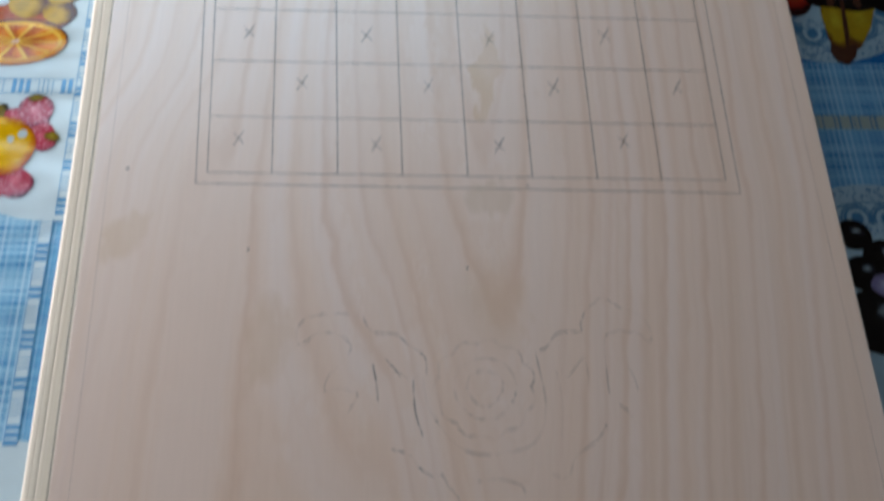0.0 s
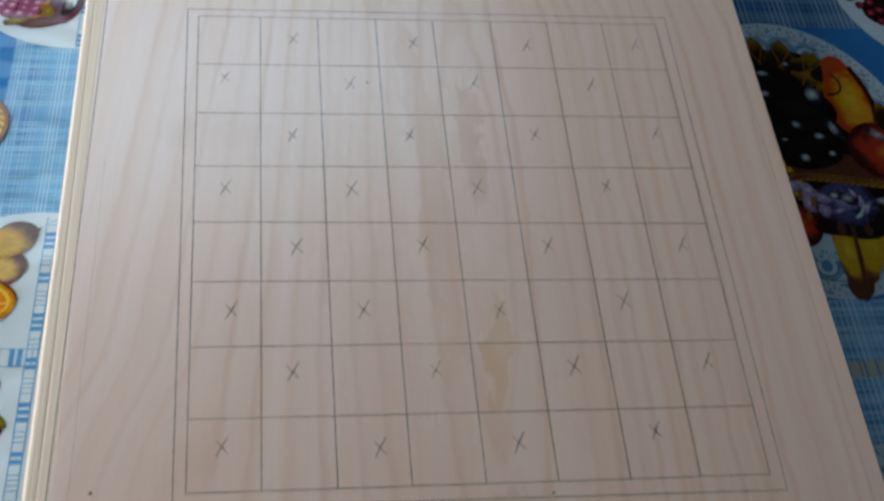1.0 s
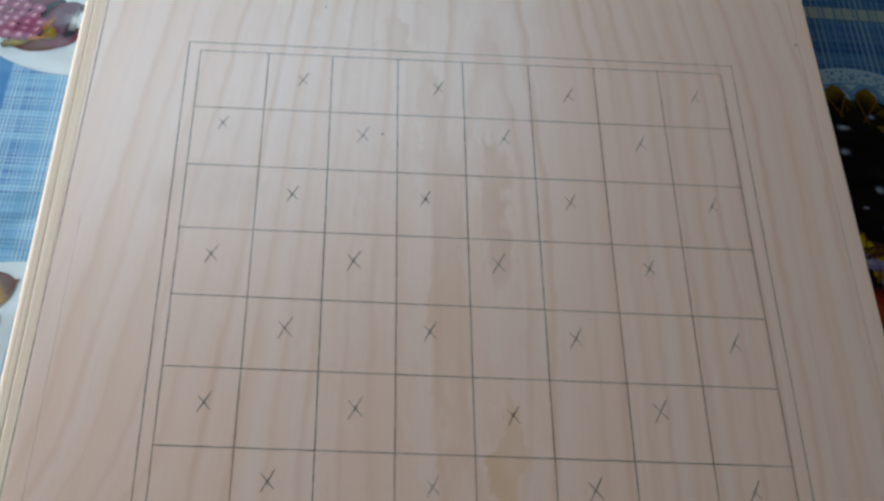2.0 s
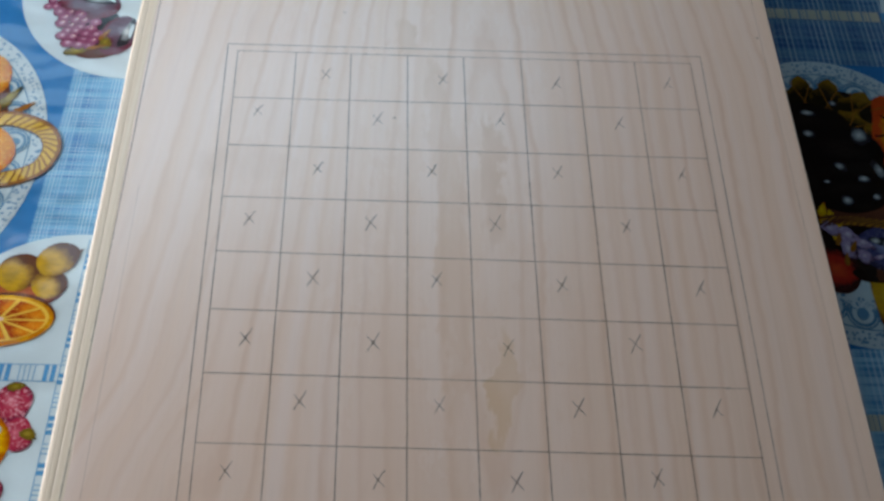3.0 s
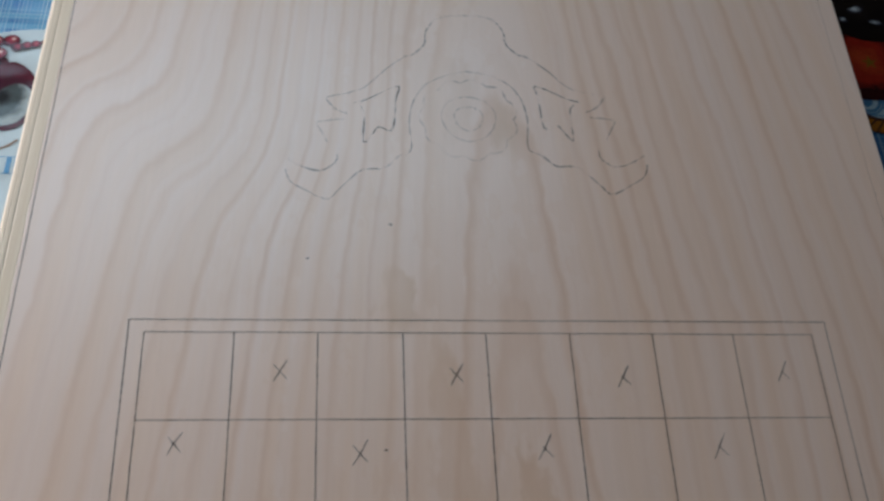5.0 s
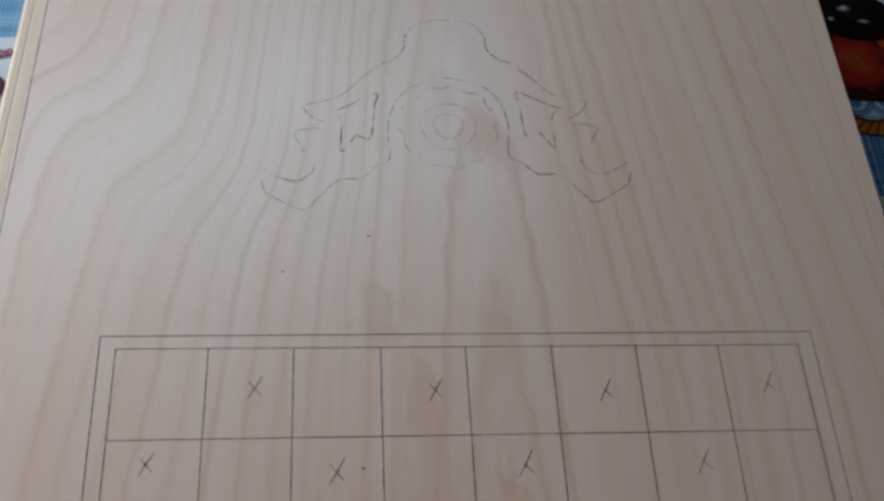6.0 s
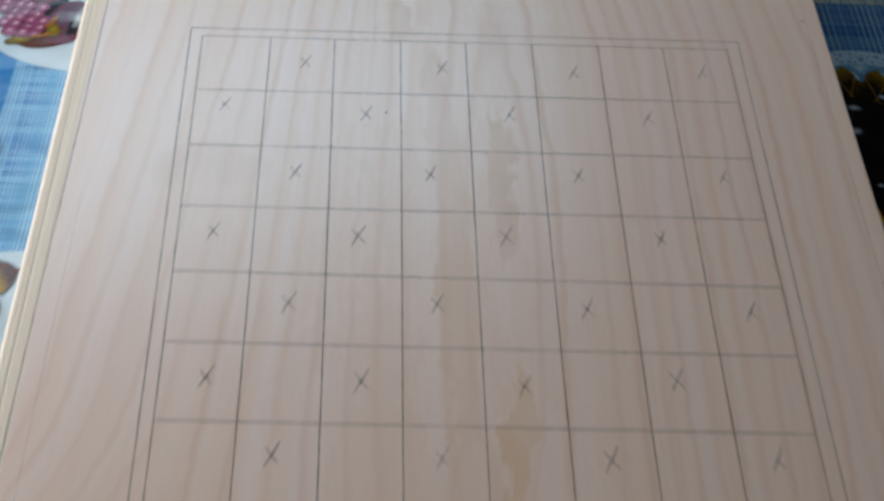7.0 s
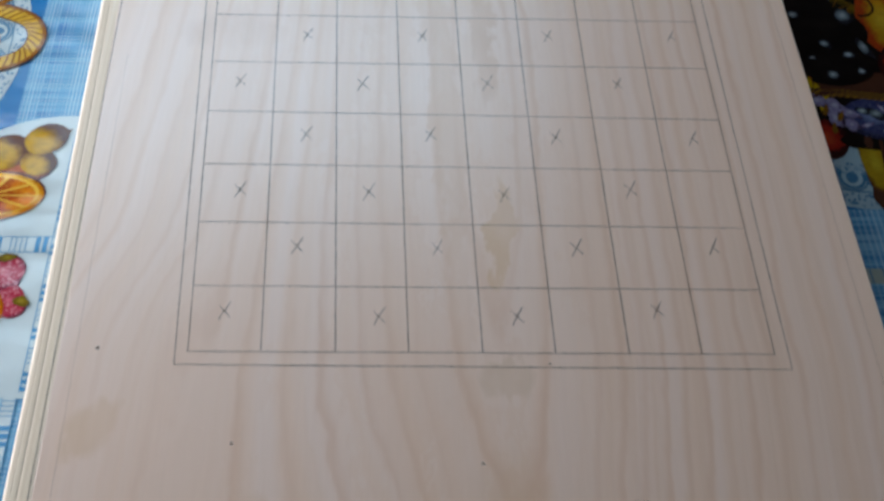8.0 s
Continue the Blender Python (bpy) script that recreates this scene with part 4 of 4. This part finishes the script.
ACROSS = [(-0.1725, -0.0334), (-0.1292, -0.0233), (-0.0865, -0.0238), (-0.0431, -0.0194), (0.0006, -0.0179), (0.0448, -0.0119), (0.0896, -0.0076), (0.1341, -0.0037), (0.1789, -0.0006)]   # x where each upright line meets the middle, and its lean
ALONG = [(-0.1787, -0.0110), (-0.1354, -0.0091), (-0.0900, -0.0093), (-0.0451, -0.0075), (-0.0011, -0.0074), (0.0446, 0.0012), (0.0904, 0.0047), (0.1357, 0.0105), (0.1826, 0.0122)]   # the same of the cross lines


def cross_point(i, j):
    """Corner i, j (-4..4) of the hand-ruled chessboard."""
    (a, b), (c, d) = ACROSS[i + 4], ALONG[j + 4]
    y = (c + d * a) / (1 - d * b)
    return a + b * y, y


for i in range(-4, 5):
    ruled("pencil_line", cross_point(i, -4), cross_point(i, 4), 0.00062)
for j in range(-4, 5):
    ruled("pencil_line", cross_point(-4, j), cross_point(4, j), 0.00056)
corners = [(-0.1735, -0.1850), (0.1875, -0.1905), (0.1878, 0.1925), (-0.1868, 0.1872)]
for a, b in zip(corners, corners[1:] + corners[:1]):
    ruled("pencil_border", a, b, 0.00062)
ruled("pencil_line", (joint(0.47) + 0.0001, 0.47), (joint(-0.47) + 0.0001, -0.47), 0.0006)
ruled("pencil_line", (joint(0.05) + 0.0120, 0.05), (joint(-0.47) + 0.0120, -0.47), 0.00014)
ruled("pencil_line", (0.2408, 0.47), (0.2412, -0.47), 0.00018)

MARKS = [(-148, -151), (-57, -155), (26, -155), (112, -151), (-108, -106), (-21, -107), (67, -107), (155, -106), (-146, -64), (-64, -65), (24, -67), (108, -62),
         (-106, -19), (-23, -18), (62, -19), (157, -19), (-153, 27), (-69, 26), (18, 28), (111, 29), (-109, 71), (-27, 72), (65, 74), (157, 76),
         (-157, 122), (-68, 118), (24, 121), (115, 122), (-109, 160), (-19, 159), (69, 159), (157, 163)]   # crossed squares, row by row, in millimetres
for n, (mx, my) in enumerate(MARKS):
    cx, cy, row, column = 0.001 * mx, 0.001 * my, n // 4, n % 4
    s = rnd.uniform(0.78, 1.0)
    bend = rnd.uniform(-0.0006, 0.0006)
    hooked = (column == 3 and row % 2 == 1) or (column > 1 and row > 5)     # a tick with one short leg in place of a cross
    bm = bmesh.new()
    stroke(bm, [(cx - 0.0036 * s, cy - 0.0068 * s), (cx + bend, cy), (cx + 0.0042 * s, cy + 0.0074 * s)], 0.00085, 0.00014)
    back = 0.15 if hooked else 1.0
    stroke(bm, [(cx - 0.0040 * s * back, cy + 0.0044 * s * back), (cx + 0.0002, cy - 0.0004), (cx + 0.0044 * s, cy - 0.0050 * s)], 0.00065, 0.00017)
    part("pencil_cross", bm, LEAD, top)


def traced(bm, pts, width, keep):
    """A stencil line of uneven weight, thinning to almost nothing between its short dashes."""
    widths, press = [], 0.8
    while len(widths) < len(pts):
        press = min(1.25, max(0.5, press + rnd.uniform(-0.3, 0.3)))
        dash = press if rnd.random() < keep else 0.12
        widths += [dash] * rnd.randint(1, 3) + [0.12] * (rnd.random() < 0.6)
    rows = []
    for i, (x, y) in enumerate(pts):
        a, b = pts[max(i - 1, 0)], pts[min(i + 1, len(pts) - 1)]
        l = math.hypot(b[0] - a[0], b[1] - a[1]) or 1
        nx, ny = -(b[1] - a[1]) / l * width * widths[i] / 2, (b[0] - a[0]) / l * width * widths[i] / 2
        rows.append((bm.verts.new((x + nx, y + ny, TOP + 0.00012)), bm.verts.new((x - nx, y - ny, TOP + 0.00012))))
    for p, q in zip(rows, rows[1:]):
        bm.faces.new((p[1], q[1], q[0], p[0]))


# half of each carving design, in millimetres from the middle of its rosette
UPPER = [
    [(-106, -34), (-97, -39), (-87, -41), (-79, -35), (-78, -29)],
    [(-107, -41), (-104, -49), (-96, -54), (-83, -60), (-76, -53), (-64, -40), (-51, -38), (-43, -30), (-35, -24), (-36, -4), (-33, 12), (-25, 25), (-11, 33), (1, 36)],
    [(-85, 12), (-65, 19), (-52, 33), (-45, 40), (-38, 46), (-33, 48), (-26, 57), (-25, 67), (-19, 77), (-10, 81), (1, 82)],
    [(-70, 8), (-62, 11), (-43, 22), (-44, 12), (-46, -10), (-54, -9), (-58, -14), (-63, -20), (-63, 1), (-66, 6)],
    [(-91, -8), (-87, -15), (-84, -21)],
    [(-86, 11), (-81, 4), (-73, 0)],
    [(-90, -7), (-82, -5), (-75, -4)],
]
LOWER_EAST = [
    [(62, 36), (62, 42), (67, 50), (74, 56), (80, 56), (89, 50), (100, 45), (105, 37), (104, 28), (96, 34), (83, 35), (76, 31), (75, 21), (75, -4)],
    [(32, 23), (39, 25), (44, 32), (50, 35), (62, 35)],
    [(4, -40), (23, -36), (32, -27), (36, -11), (34, 9), (32, 21)],
    [(47, 10), (51, 7), (61, 18), (63, 13), (63, 2)],
    [(44, 9), (46, -10), (44, -30)],
    [(88, 12), (91, 7), (93, -2)],
    [(80, -11), (85, -15), (88, -20)],
    [(72, -23), (64, -33), (51, -42), (46, -53), (36, -52)],
    [(-7, -55), (4, -54), (17, -57), (20, -62)],
]
LOWER_WEST = [
    [(75, 46), (88, 48), (100, 47), (108, 44), (113, 37), (111, 28), (100, 35), (91, 35), (84, 32), (80, 26), (82, 21)],
    [(73, 45), (68, 36), (62, 35), (53, 34), (46, 28), (38, 22), (35, 17), (35, 9)],
    [(37, 5), (34, -11), (24, -28), (12, -38), (-4, -40)],
    [(87, 15), (94, 7), (95, -1), (86, 1), (81, -1), (76, -4), (84, -17)],
    [(67, 15), (65, 4), (64, -7)],
    [(59, 18), (51, 9), (46, 7)],
    [(43, 5), (42, -14), (38, -28)],
    [(56, -36), (46, -39), (40, -47), (32, -52), (28, -50), (24, -57), (18, -65), (17, -72)],
]


def ornament(sides, cx, cy, rings, width, keep, tilt):
    """Carving design: rosette under an arch, with scrolls and leaves to both sides."""
    for sx, half in zip((1, -1), sides):
        for line in half:
            bm = bmesh.new()
            traced(bm, bent([(cx + sx * x * 0.001, cy + (y + tilt * max(sx * x, 0)) * 0.001) for x, y in line]), width, keep)
            part("pencil_scroll", bm, LEAD, top)
    for r, lobes in zip(rings, (0, 0, 11)):
        bm = bmesh.new()
        pts = []
        for i in range(97):
            a = 2 * math.pi * i / 96
            q = r + (0.0034 * abs(math.sin(a * lobes / 2)) if lobes else 0.0) + 0.0004 * math.sin(3 * a)
            pts.append((cx + q * math.cos(a), cy + q * math.sin(a)))
        traced(bm, pts, width * (0.75 if lobes else 0.62), keep * 0.85)
        part("pencil_ring", bm, LEAD, top)


ornament((UPPER, UPPER), -0.006, 0.323, (0.0088, 0.0165, 0.0270), 0.00074, 0.78, 0.11)
ornament((LOWER_EAST, LOWER_WEST), 0.008, -0.323, (0.0108, 0.0188, 0.0275), 0.00068, 0.66, 0.0)

for x, y, r in ((-0.2175, -0.1745, 0.0011), (0.0005, -0.245, 0.0009), (-0.137, -0.232, 0.0009), (-0.055, 0.1195, 0.0008),
                (0.239, 0.2155, 0.0010), (-0.053, 0.2475, 0.0008), (0.043, -0.186, 0.0008), (-0.098, 0.225, 0.0007)):
    bm = bmesh.new()
    ring = [bm.verts.new((x + r * (1.3 if q % 3 else 0.9) * math.cos(q * 0.785), y + r * 0.7 * math.sin(q * 0.785), TOP + 0.00015)) for q in range(8)]
    bm.faces.new(ring)
    part("dark_fleck", bm, SPOT, top)
